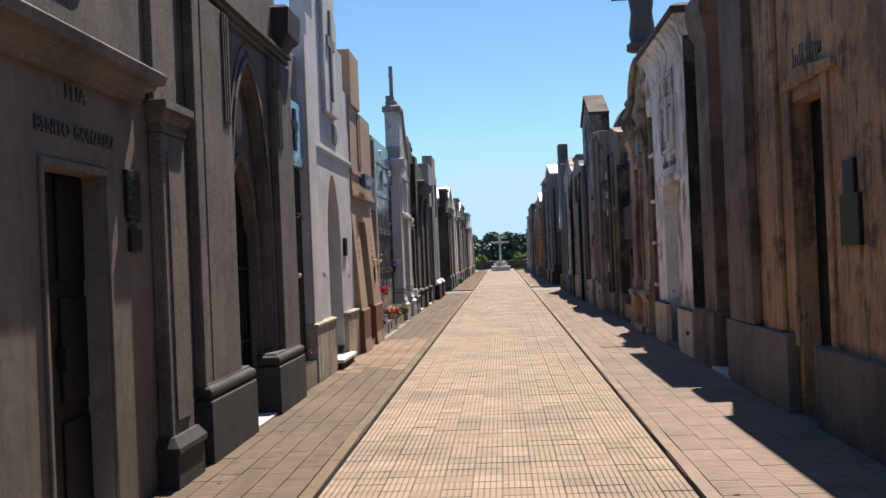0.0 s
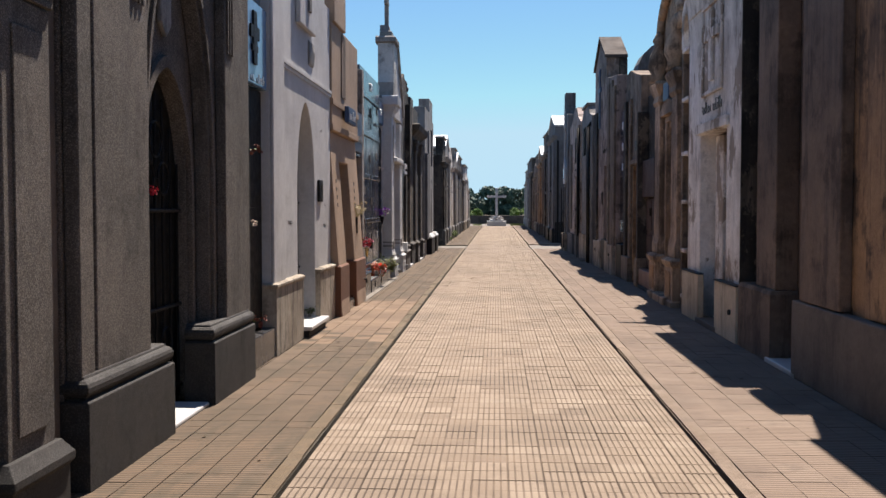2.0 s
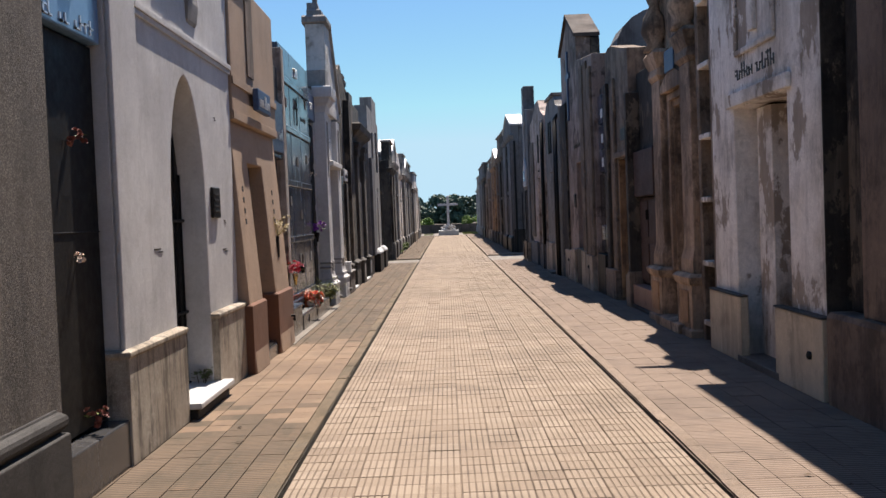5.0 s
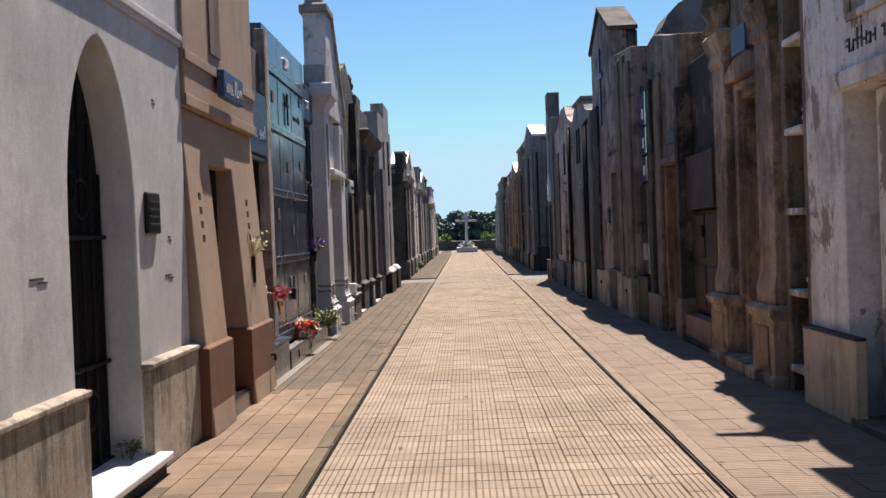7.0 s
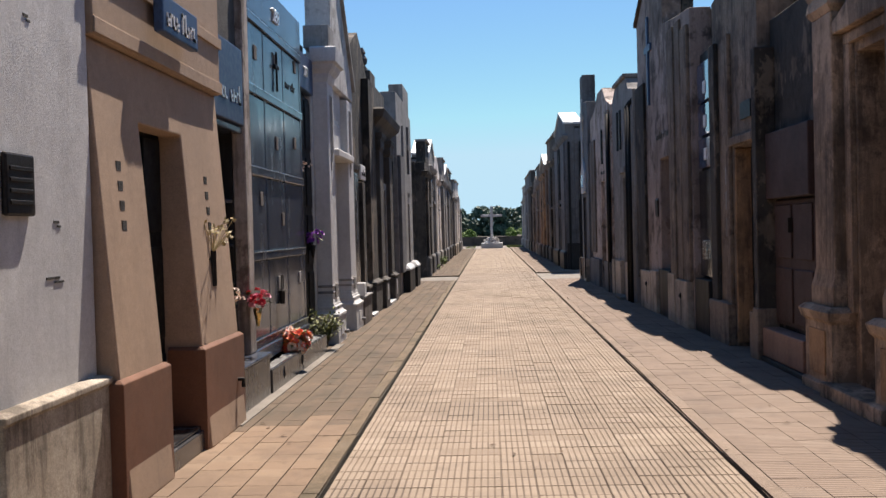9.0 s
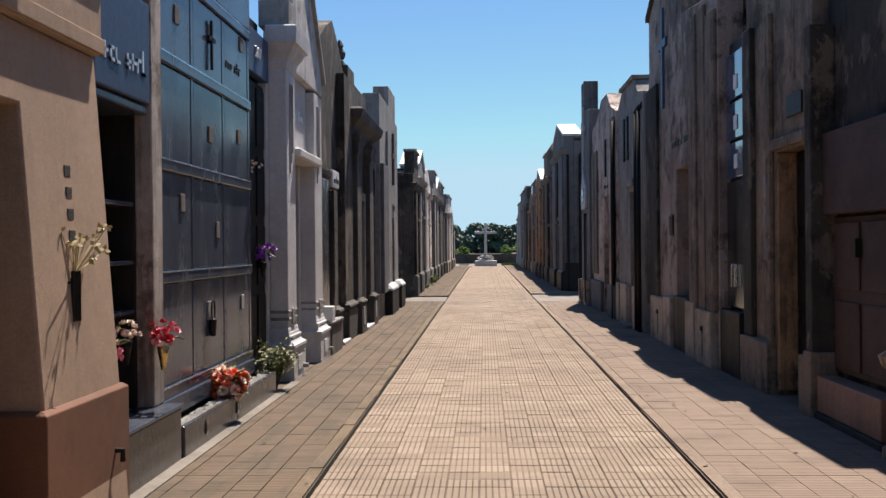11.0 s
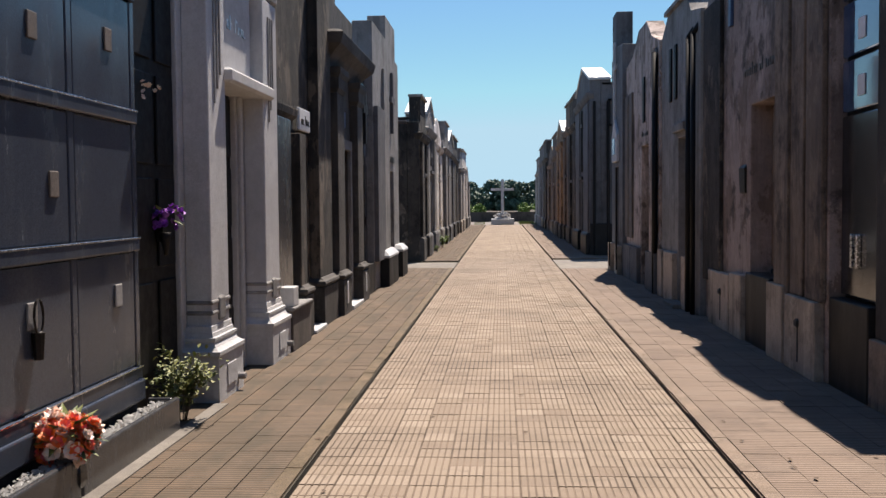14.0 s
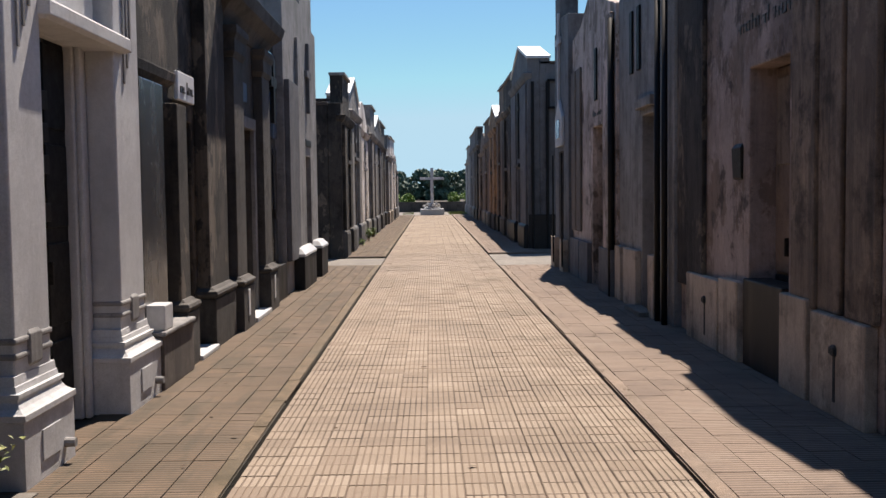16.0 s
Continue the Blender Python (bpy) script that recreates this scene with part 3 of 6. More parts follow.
tagged(ground, "bare brown earth under the paving", "ground", kind="structure")


def slab(name, x0, x1, y0, y1, z0, z1, mat, label, category="paving"):
    bm = bmesh.new()
    add_box(bm, x0, x1, y0, y1, z0, z1)
    return tagged(part(name, bm, mat), label, category, kind="structure")


path_bed = slab("pavement_path", KL + 0.006, KR - 0.006, -6, END, -0.08, -0.007, PATHBED, "cream ribbed cement tile path with dirty joints")
gutter_l = slab("gutter_left", KL - 0.025, KL + 0.005, -6, END, -0.085, -0.05, GROOVE, "narrow dark gutter beside the path")
gutter_r = slab("gutter_right", KR - 0.005, KR + 0.025, -6, END, -0.085, -0.05, GROOVE, "narrow dark gutter beside the path")
side_l = slab("pavement_left", -2.6, KL - 0.026, -6, 40.3, -0.08, -0.008, SIDEBED, "brown ribbed tile pavement, mossy at the edge")
side_r = slab("pavement_right", KR + 0.026, 3.2, -6, 39.9, -0.08, -0.008, PATHBED, "pinkish ribbed tile pavement in sun and shade")
lane_l = slab("lane_left", -14, KL - 0.026, 40.32, 42.55, -0.08, -0.012, CONCRETE, "pale concrete cross lane")
lane_r = slab("lane_right", KR + 0.026, 14, 39.92, 43.5, -0.08, -0.012, CONCRETE, "pale concrete cross lane")
far_l = slab("pavement_far_left", -2.5, KL - 0.026, 42.62, END, -0.08, 0.012, SIDEBED, "brown tile pavement with raised edge")
far_r = slab("pavement_far_right", KR + 0.026, 3.0, 43.56, END + 6, -0.08, 0.012, PATHBED, "pinkish tile pavement with raised edge")
end_slab = slab("pavement_end", -9, 9, END + 0.01, 96, -0.08, -0.02, CONCRETE, "pale dusty concrete round the cross")

fillet = slab("cement_fillet", -2.16, -2.06, 19.0, 24.4, -0.008, 0.014, CONCRETE, "pale cement strip along the foot of the tombs")

# ---- mausoleums, west row ----
t = Tomb(-1, 2.25, "grey granite-render mausoleum with cornice, pilasters and dark door")
hole = [(5.78, 2.1), (6.62, 2.1)]
t.prism("wall", wall_outline(2.0, 8.18, [(8.18, 5.0), (2.0, 5.0)], hole), -0.32, 0.0, GREY_SMOOTH)
body(t, 2.0, 8.18, 4.9, GREY_SMOOTH)
door_leaf(t, 5.74, 6.66, 2.14, -0.15)
t.boxes("door_frame", [(5.74, 5.78, 0.001, 0.022, 0, 2.1), (6.62, 6.66, 0.001, 0.022, 0, 2.1), (5.74, 6.66, 0.001, 0.022, 2.1, 2.145)], GREY_SMOOTH, label="thin raised door surround")
t.box("threshold", 5.8, 6.6, -0.16, 0.12, 0, 0.04, MARBLE)
for a, b in ((4.15, 4.9), (7.4, 7.9)):
    t.box("pilaster", a, b, 0.002, 0.1, 0.3, 2.47, GREY, bevel=0.015)
    t.box("pilaster_head", a, b, 0.002, 0.06, 2.68, 4.9, GREY)
    t.box("pilaster_panel", a + 0.1, b - 0.1, 0.1, 0.112, 0.45, 2.34, GREY)
    t.stack("capital", a, b, 0.1, [(2.47, 0.0), (2.47, 0.015), (2.5, 0.015), (2.5, 0.005), (2.54, 0.005), (2.54, 0.02), (2.59, 0.045), (2.62, 0.045), (2.62, 0.065), (2.68, 0.065)], GREY)
    t.stack("plinth", a - 0.02, b + 0.02, 0.12, [(0, 0.03), (0.23, 0.03), (0.25, 0.05), (0.29, 0.05), (0.33, 0.02), (0.36, 0.0)], GREY_DARK)
t.stack("cornice", 2.0, 7.12, 0.04, [(2.62, 0.0), (2.62, 0.02), (2.65, 0.02), (2.65, 0.035), (2.69, 0.05), (2.71, 0.08), (2.71, 0.1), (2.75, 0.11), (2.75, 0.15), (2.82, 0.16), (2.84, 0.13)], GREY_SMOOTH)
t.prism("gable_panel", [(2.2, 2.86), (7.15, 2.86), (7.15, 3.5), (6.6, 4.6), (2.2, 4.9)], 0.0, 0.07, GREY)
t.stack("bracket", 6.0, 6.2, 0.06, [(3.02, 0.0), (3.16, 0.03), (3.3, 0.05), (3.5, 0.02), (3.55, 0.0)], GREY_SMOOTH)
t.letters("lettering", "FLIA", 6.24, 2.5, 0.125, LETTER, 0.0, width=0.27, label="dark raised metal letters")
t.letters("lettering", "BENITO", 5.93, 2.28, 0.12, LETTER, 0.0, width=0.42, label="dark raised metal letters")
t.letters("lettering", "GONZALEZ", 6.5, 2.28, 0.12, LETTER, 0.0, width=0.58, label="dark raised metal letters")
pl = t.boxes("plaque", [(6.93, 7.17, 0.001, 0.03, 1.86, 2.17), (6.96, 7.15, 0.001, 0.028, 1.83, 1.87), (6.97, 7.16, 0.001, 0.03, 1.64, 1.79)], BRONZE, label="dark bronze memorial plaques")
t.boxes("plaque_relief", [(6.96, 7.14, 0.03, 0.036, 2.1 - i * 0.07, 2.13 - i * 0.07) for i in range(4)], BRONZE, pl)

t = Tomb(-1, 2.24, "rough dark grey gothic mausoleum with pointed arch and iron gate")
hole = [(9.48, 1.8), *arch(9.48, 10.9, 1.8, 3.42)[1:-1], (10.9, 1.8)]
t.prism("wall", wall_outline(8.2, 11.92, [(11.92, 4.1), (11.75, 4.3), (11.1, 4.75), (10.18, 5.3), (9.3, 4.75), (8.2, 4.3)], hole), -0.12, 0.0, GREY)
inner = [(9.64, 1.62), *arch(9.64, 10.72, 1.62, 2.5)[1:-1], (10.72, 1.62)]
t.prism("tympanum", wall_outline(9.3, 11.1, [(11.1, 3.6), (9.3, 3.6)], inner), -0.22, -0.124, GREY)
body(t, 8.2, 11.92, 4.0, GREY, front=-0.3)
grille(t, 9.6, 10.76, 1.62, 2.48, -0.19)
for w, dd, top in ((0.03, 0.03, 3.42), (0.1, 0.016, 3.44)):
    o = [(9.48 - w - 0.04, 0.5), (9.48 - w - 0.04, 1.8), *arch(9.48 - w - 0.04, 10.94 + w, 1.8, top + 0.07 + w * 1.6)[1:-1], (10.94 + w, 1.8), (10.94 + w, 0.5), (10.9 + w, 0.5), (10.9 + w, 1.8), *reversed(arch(9.48 - w, 10.9 + w, 1.8, top + w * 1.6)[1:-1]), (9.48 - w, 1.8), (9.48 - w, 0.5)]
    t.prism("arch_moulding", o, 0.001, dd, GREY, bevel=0.006)
o = [(9.58, 0.1), (9.58, 1.62), *arch(9.58, 10.78, 1.62, 2.6)[1:-1], (10.78, 1.62), (10.78, 0.1), (10.725, 0.1), (10.725, 1.62), *reversed(arch(9.635, 10.725, 1.62, 2.51)[1:-1]), (9.635, 1.62), (9.635, 0.1)]
t.prism("inner_moulding", o, -0.123, -0.08, GREY, bevel=0.006)
t.prism("shield", [(10.07, 2.82), (10.18, 2.72), (10.29, 2.82), (10.29, 3.08), (10.18, 3.16), (10.07, 3.08)], -0.123, -0.085, PALE, label="pale marble shield on the wall")
for a, b in ((8.22, 8.42), (8.44, 9.3), (11.08, 11.86)):
    t.box("pier", a, b, 0.001, 0.085, 0.5, 3.7, GREY, bevel=0.015)
for y in (9.05, 9.12, 9.19, 11.14, 11.21, 11.28):
    t.box("flute", y, y + 0.03, 0.086, 0.1, 2.75, 3.7, GREY, bevel=0.005)
for i in range(3):
    t.box("cornice", 8.2, 11.93, 0.0, 0.035 + 0.03 * i, 3.71 + 0.055 * i, 3.75 + 0.055 * i, GREY, bevel=0.006)
t.stack("corbel", 11.5, 11.88, 0.06, [(3.85, 0.0), (3.95, 0.05), (4.02, 0.12), (4.3, 0.14), (4.34, 0.1)], GREY_DARK)
for a, b in ((8.22, 9.56), (10.57, 11.78)):
    t.stack("plinth", a, b, 0.11, [(0, 0.03), (0.475, 0.03), (0.485, 0.02), (0.485, -0.005), (0.5, -0.005), (0.51, 0.012), (0.53, 0.024), (0.555, 0.026), (0.575, 0.018), (0.59, 0.0), (0.595, -0.015), (0.61, -0.02), (0.615, -0.035)], GREY_DARK, bevel=0.004)
t.box("door_step", 9.62, 10.52, -0.3, 0.1, 0, 0.035, MARBLE, label="white marble door step")
bouquet("flowers", (-2.4, 10.0, 1.62), 0.055, ((PET_RED, 1.0),), "red cloth flower tied to an iron gate", 20, seed=4)

t = Tomb(-1, 2.32, "narrow black granite tomb under a pale blue panel")
t.box("wall", 11.95, 13.03, -0.3, 0.0, 3.47, 4.1, PALE)
body(t, 11.95, 13.03, 3.9, PALE)
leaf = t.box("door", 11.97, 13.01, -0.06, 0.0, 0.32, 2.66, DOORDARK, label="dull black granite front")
t.boxes("joint_bead", [(11.97, 13.01, 0.0, 0.006, 1.5, 1.51)], IRON, leaf)
t.box("base", 11.95, 13.03, -0.3, 0.13, 0, 0.3, GRANITE_DK)
t.box("panel", 11.97, 13.01, -0.05, 0.06, 2.67, 3.46, BLUEPANEL, label="pale blue enamel panel with a dark cross")
t.boxes("cross", [(12.42, 12.56, 0.06, 0.08, 2.86, 3.36), (12.32, 12.66, 0.06, 0.078, 3.1, 3.22), (12.38, 12.6, 0.06, 0.079, 2.98, 3.04)], IRON)
t.worn_line("lettering", 12.1, 12.9, 2.7, 0.09, LETTER_LIGHT, 0.06, 5, "pale metal script letters", (2, 2, 4))
bouquet("flowers", (-2.27, 12.5, 2.05), 0.07, ((PET_FADED, 1.0),), "faded red flowers on a black tomb front", 14, seed=6)
bouquet("flowers", (-2.27, 12.55, 1.35), 0.06, ((PET_PALE, 1.0),), "small pale flowers on a black tomb front", 10, seed=7)
bouquet("flowers", (-2.25, 12.6, 0.42), 0.08, ((PET_FADED, 1.0),), "dark red flowers on a granite ledge", 12, seed=8)

t = Tomb(-1, 2.24, "white limewashed mausoleum with pointed arch doorway and stepped top")
hole = [(14.42, 1.7), *arch(14.42, 15.5, 1.7, 2.76)[1:-1], (15.5, 1.7)]
t.prism("wall", wall_outline(13.05, 16.68, [(16.68, 4.2), (16.3, 4.2), (16.3, 4.75), (15.85, 4.75), (15.85, 5.15), (15.4, 5.15), (15.4, 5.5), (14.3, 5.5), (14.3, 5.15), (13.85, 5.15), (13.85, 4.75), (13.4, 4.75), (13.4, 4.4), (13.05, 4.4)], hole), -0.3, 0.0, WHITE)
body(t, 13.05, 16.68, 4.1, WHITE)
grille(t, 14.4, 15.52, 1.7, 2.74, -0.21)
t.prism("side_pilaster", [(13.05, 0.7), (13.6, 0.7), (13.6, 4.39), (13.05, 4.39)], 0.001, 0.035, WHITE)
t.boxes("string_course", [(13.62, 16.68, 0.001, 0.03, 3.04, 3.09), (13.62, 16.68, 0.001, 0.018, 3.0, 3.04)], WHITE)
t.box("tower", 14.35, 15.35, 0.001, 0.06, 3.6, 5.48, WHITE)
t.boxes("cross", [(14.78, 14.92, 0.06, 0.09, 3.8, 5.1), (14.55, 15.15, 0.06, 0.088, 4.55, 4.7)], PALE, label="raised cement cross")
t.stack("emblem", 15.12, 15.4, 0.002, [(3.22, 0.0), (3.25, 0.015), (3.4, 0.03), (3.5, 0.02), (3.53, 0.0)], PALE, label="small cement relief")
for a, b in ((13.05, 14.4), (15.55, 16.66)):
    t.stack("plinth", a, b, 0.035, [(0, 0.03), (0.69, 0.03), (0.7, 0.045), (0.73, 0.045), (0.745, 0.0)], BEIGE_RUN)
st = t.box("door_step", 14.42, 15.62, -0.25, 0.16, 0.09, 0.14, MARBLE, label="white marble door step")
t.box("step_base", 14.46, 15.58, -0.25, 0.12, 0, 0.088, GREY_DARK)
pq = t.box("plaque", 15.68, 15.96, 0.001, 0.03, 1.58, 1.86, BRONZE, label="dark bronze plaque")
t.boxes("plaque_line", [(15.71, 15.93, 0.03, 0.036, 1.63 + 0.05 * i, 1.65 + 0.05 * i) for i in range(4)], BRONZE, pq)
for y, z, w in ((13.9, 1.35, 0.16), (16.1, 1.28, 0.15), (16.2, 1.55, 0.06), (15.95, 2.5, 0.05)):
    t.boxes("crack", [(y, y + w, 0.0005, 0.004, z, z + 0.012), (y + w * 0.6, y + w * 1.3, 0.0005, 0.004, z - 0.02, z - 0.01)], GREY_DARK, bevel=0)
shrub("weed", (-2.32, 15.4, 0.14), 0.09, 0.14, LEAF, "small dark weed in a doorway corner", 90, 0.04, 11)

t = Tomb(-1, 2.26, "tan stucco mausoleum with battered pillars on a terracotta base")
lean = lambda z: max(0.0, (2.5 - z) / 1.8) * 0.13
t.prism("wall", wall_outline(16.7, 19.22, [(19.22, 2.56), (16.7, 2.56)], [(17.42, 2.16), (18.24, 2.16)]), -0.3, 0.0, ORANGE, lean=lean)
body(t, 16.7, 19.22, 3.8, ORANGE)
door_leaf(t, 17.4, 18.26, 2.18, -0.13)
for a, b in ((16.69, 17.44), (18.22, 19.24)):
    t.stack("plinth", a, b, 0.14, [(0, 0.025), (0.69, 0.025), (0.71, 0.0)], TERRA)
t.box("sill", 17.45, 18.21, -0.25, 0.14, 0, 0.14, GRANITE_DK, label="dark granite door sill")
t.box("sill_cap", 17.45, 18.21, -0.25, 0.12, 0.142, 0.17, BLACK)
t.box("upper_wall", 16.7, 19.22, -0.3, 0.045, 2.562, 4.05, ORANGE)
t.boxes("band", [(16.7, 19.24, 0.046, 0.058, 2.57, 2.66), (16.7, 19.24, 0.046, 0.062, 2.92, 3.0)], ORANGE)
t.box("tower", 16.75, 17.75, -0.3, 0.08, 4.05, 4.95, ORANGE)
# Flat panel just proud of the wall; its dark brown paints the niche's shade.
t.box("recess", 17.5, 17.86, 0.046, 0.06, 3.1, 4.0, BROWN, label="dark brown panel for the shade of a vertical niche")
sg = t.box("sign", 17.56, 18.3, 0.086, 0.15, 2.74, 2.98, BLUESIGN, label="blue and white glazed name tile")
t.worn_line("sign_lettering", 17.62, 18.24, 2.79, 0.14, PAPER, 0.15, 9, "white worn lettering", (4, 5))
# Vents are dark blocks; the shade inside the holes is only their colour.
for yy in (17.0, 18.72):
    for i in range(4):
        bm = bmesh.new()
        z = 1.54 + i * 0.112
        dd = lean(z)
        xs = sorted((t.at(0, dd - 0.02, 0)[0], t.at(0, dd + 0.006, 0)[0]))
        add_box(bm, *xs, yy - 0.035, yy + 0.035, z - 0.028, z + 0.028)
        part("vent", bm, GREY_DARK, t.top, "small square vent hole drawn as a dark block")
bm = bmesh.new()
rod(bm, t.at(19.05, 0.16, 0.36), t.at(19.05, 0.215, 0.36), 0.014, n=8)
rod(bm, t.at(19.05, 0.205, 0.365), t.at(19.05, 0.205, 0.3), 0.012, 0.016, 8)
part("tap", bm, BRONZE, t.top, "small dark bronze tap")
fl = thing("wall_vase", "dried flowers in a small metal wall vase", "flowers")
bm = bmesh.new()
for i in range(3):
    rod(bm, (-2.16, 18.66 + i * 0.035, 1.1), (-2.16, 18.66 + i * 0.035, 1.36), 0.012, n=8)
rod(bm, (-2.17, 18.62, 1.3), (-2.17, 18.78, 1.3), 0.006, n=5)
part("vase", bm, BRONZE, fl)
bm = bmesh.new()
rng = random.Random(5)
for i in range(16):
    tip = Vector((-2.16 + rng.gauss(0.03, 0.05), 18.7 + rng.gauss(0, 0.1), 1.5 + rng.gauss(0.02, 0.06)))
    rod(bm, (-2.16, 18.69, 1.35), tip, 0.003, 0.003, 4)
    for k in range(5):
        v = Vector((rng.gauss(0, 1), rng.gauss(0, 1), rng.gauss(0, 1))).normalized() * 0.035
        w = v.orthogonal().normalized() * 0.012
        bm.faces.new([bm.verts.new(p) for p in (tip, tip + v * 0.5 + w, tip + v, tip + v * 0.5 - w)])
part("dried_stem", bm, PET_DRY, fl)

t = Tomb(-1, 2.3, "dark open niche column with shelves beside a flaking white post")
# Near-black back wall: the darkness inside the niche is painted on.
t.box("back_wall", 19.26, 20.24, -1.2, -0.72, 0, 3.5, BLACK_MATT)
t.box("base", 19.26, 20.46, -0.7, 0.14, 0, 0.37, GRANITE_DK, label="charcoal granite ledge")
t.box("base_cap", 19.25, 20.47, -0.7, 0.16, 0.372, 0.4, GRANITE)
for z in (1.03, 1.36, 1.75):
    t.box("shelf", 19.27, 20.23, -0.7, -0.1, z, z + 0.035, GRANITE, label="thin granite shelf")
t.box("shelf", 19.27, 20.23, -0.7, 0.0, 2.36, 2.42, GRANITE)
t.box("panel", 19.27, 20.23, -0.1, 0.02, 2.43, 3.1, NAVY, label="dark blue panel with pale script")
t.worn_line("lettering", 19.4, 20.15, 2.6, 0.16, LETTER_LIGHT, 0.02, 12, "pale metal numerals and script", (3, 4))
t.box("upper_wall", 19.26, 20.24, -0.7, -0.04, 3.1, 3.6, DARKSTONE)
t.box("post", 20.25, 20.47, -0.1, 0.02, 0.4, 3.88, POST_WHITE, label="flaking white plaster post")
# Partition and chamber are near-black for the niche's shade as well.
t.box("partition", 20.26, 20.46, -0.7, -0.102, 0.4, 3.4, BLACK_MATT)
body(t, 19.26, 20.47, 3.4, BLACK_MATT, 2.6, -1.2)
for y, z, m, s in ((19.62, 0.86, PET_PINK, 14), (19.9, 0.95, PET_PALE, 15)):
    bouquet("flowers", (-2.34, y, z), 0.1, ((m, 1.0),), "cloth roses in a dark niche", 14, seed=s, vase=BRONZE)
bouquet("flowers", (-2.2, 20.2, 0.9), 0.12, ((PET_RED, 0.7), (PET_PINK, 0.5)), "red cloth flowers in a brass vase", 22, seed=16, vase=BRASS)

t = Tomb(-1, 2.36, "polished grey granite niche wall with three columns of panels", "niche_wall", "niche wall")
t.box("wall", 20.49, 23.42, -0.4, -0.03, 0, 4.0, GRANITE)
cols, rows = (20.52, 21.5, 22.45, 23.4), (0.42, 1.26, 2.08, 2.86, 3.55)
for i in range(3):
    for j in range(4):
        p = t.box("niche_panel", cols[i] + 0.045, cols[i + 1] - 0.045, -0.029, -0.012, rows[j] + 0.05, rows[j + 1] - 0.05, GRANITE)
        rng = random.Random(i * 7 + j)
        if rng.random() < 0.75:
            y, z = (cols[i] + cols[i + 1]) / 2 + rng.uniform(-0.15, 0.2), (rows[j] + rows[j + 1]) / 2 + rng.uniform(-0.15, 0.15)
            t.boxes("photo_plate", [(y, y + 0.11, -0.012, 0.0, z, z + 0.14)], rng.choice((PALE, GREY_SMOOTH, GREY_SMOOTH)), p, "small memorial plate")
for y in cols:
    t.box("upright", y - 0.04, y + 0.04, -0.029, -0.008, 0.42, 3.5, GRANITE)
for z in rows:
    t.box("rail", 20.49, 23.42, -0.028, 0.012, z - 0.045, z + 0.045, GRANITE)
    t.boxes("rail_edge", [(20.49, 23.42, 0.0125, 0.016, z + 0.035, z + 0.045)], CHROME)
t.box("header", 20.49, 23.42, -0.029, 0.008, 3.6, 4.0, GRANITE)
t.box("foot", 20.49, 23.42, -0.03, 0.03, 0.24, 0.38, GRANITE)
t.letters("numerals", "288", 22.0, 3.7, 0.2, LETTER_LIGHT, 0.01, 0.01, "pale metal numerals")
t.boxes("cross", [(22.0, 22.04, 0.0, 0.02, 2.98, 3.4), (21.92, 22.12, 0.0, 0.02, 3.22, 3.26)], IRON)
t.worn_line("lettering", 22.55, 23.1, 3.1, 0.1, LETTER, -0.012, 13, "dark metal letters", (3, 3))
for y, z in ((21.95, 0.95),):
    bm = bmesh.new()
    for k in range(12):
        a0, a1 = k * math.pi / 6, (k + 1) * math.pi / 6
        rod(bm, t.at(y + 0.05 * math.cos(a0), 0.02, z + 0.09 * math.sin(a0)), t.at(y + 0.05 * math.cos(a1), 0.02, z + 0.09 * math.sin(a1)), 0.007, n=5)
    rod(bm, t.at(y, 0.015, z - 0.22), t.at(y, 0.015, z - 0.08), 0.025, 0.035, 8)
    part("bracket", bm, BRONZE, t.top, "small bronze ring and vase holder")
body(t, 20.49, 23.42, 3.9, GRANITE_DK, 2.6, -0.4)

pln = Tomb(-1, 2.36, "low charcoal granite planter filled with white gravel", "planter", "planter")
for a, b in ((20.5, 21.98), (22.0, 23.55)):
    pln.box("front_slab", a, b, 0.17, 0.21, 0, 0.23, GRANITE_DK)
pln.box("end_slab", 20.5, 20.54, 0.0, 0.168, 0, 0.228, GRANITE_DK)
pln.box("end_slab", 23.51, 23.55, 0.0, 0.168, 0, 0.228, GRANITE_DK)
pln.box("fill", 20.55, 23.5, 0.04, 0.168, 0, 0.19, SOIL)
bm = bmesh.new()
rng = random.Random(21)
for _ in range(1500):
    p, s = Vector((rng.uniform(-2.31, -2.2), rng.uniform(20.56, 23.49), rng.uniform(0.19, 0.215))), rng.uniform(0.008, 0.02)
    vs = [bm.verts.new(p + Vector((rng.uniform(0.6, 1) * s * a, rng.uniform(0.6, 1) * s * b, rng.uniform(0.4, 0.8) * s * c))) for a, b, c in ((1, 0, 0), (0, 1, 0), (-1, 0, 0), (0, -1, 0), (0, 0, 1))]
    for i in range(4):
        bm.faces.new((vs[i], vs[(i + 1) % 4], vs[4]))
part("gravel", bm, GRAVEL, pln.top)
for y in (21.05, 21.98):
    pln.stack("spout", y - 0.03, y + 0.03, 0.21, [(0.06, 0.0), (0.1, 0.012), (0.15, 0.012), (0.2, 0.0)], BLACK, back=0.17)
bouquet("flowers", (-2.23, 21.95, 0.34), 0.17, ((PET_MIX, 0.7), (PET_PALE, 0.4)), "orange, pink and cream cloth flowers in a planter", 110, seed=22)

t = Tomb(-1, 2.2, "black recess between two tombs with a dark door")
# Wall coloured near-black to give the gap its shade.
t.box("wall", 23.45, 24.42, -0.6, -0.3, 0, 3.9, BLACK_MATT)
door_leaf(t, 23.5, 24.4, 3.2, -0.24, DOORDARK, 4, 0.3)
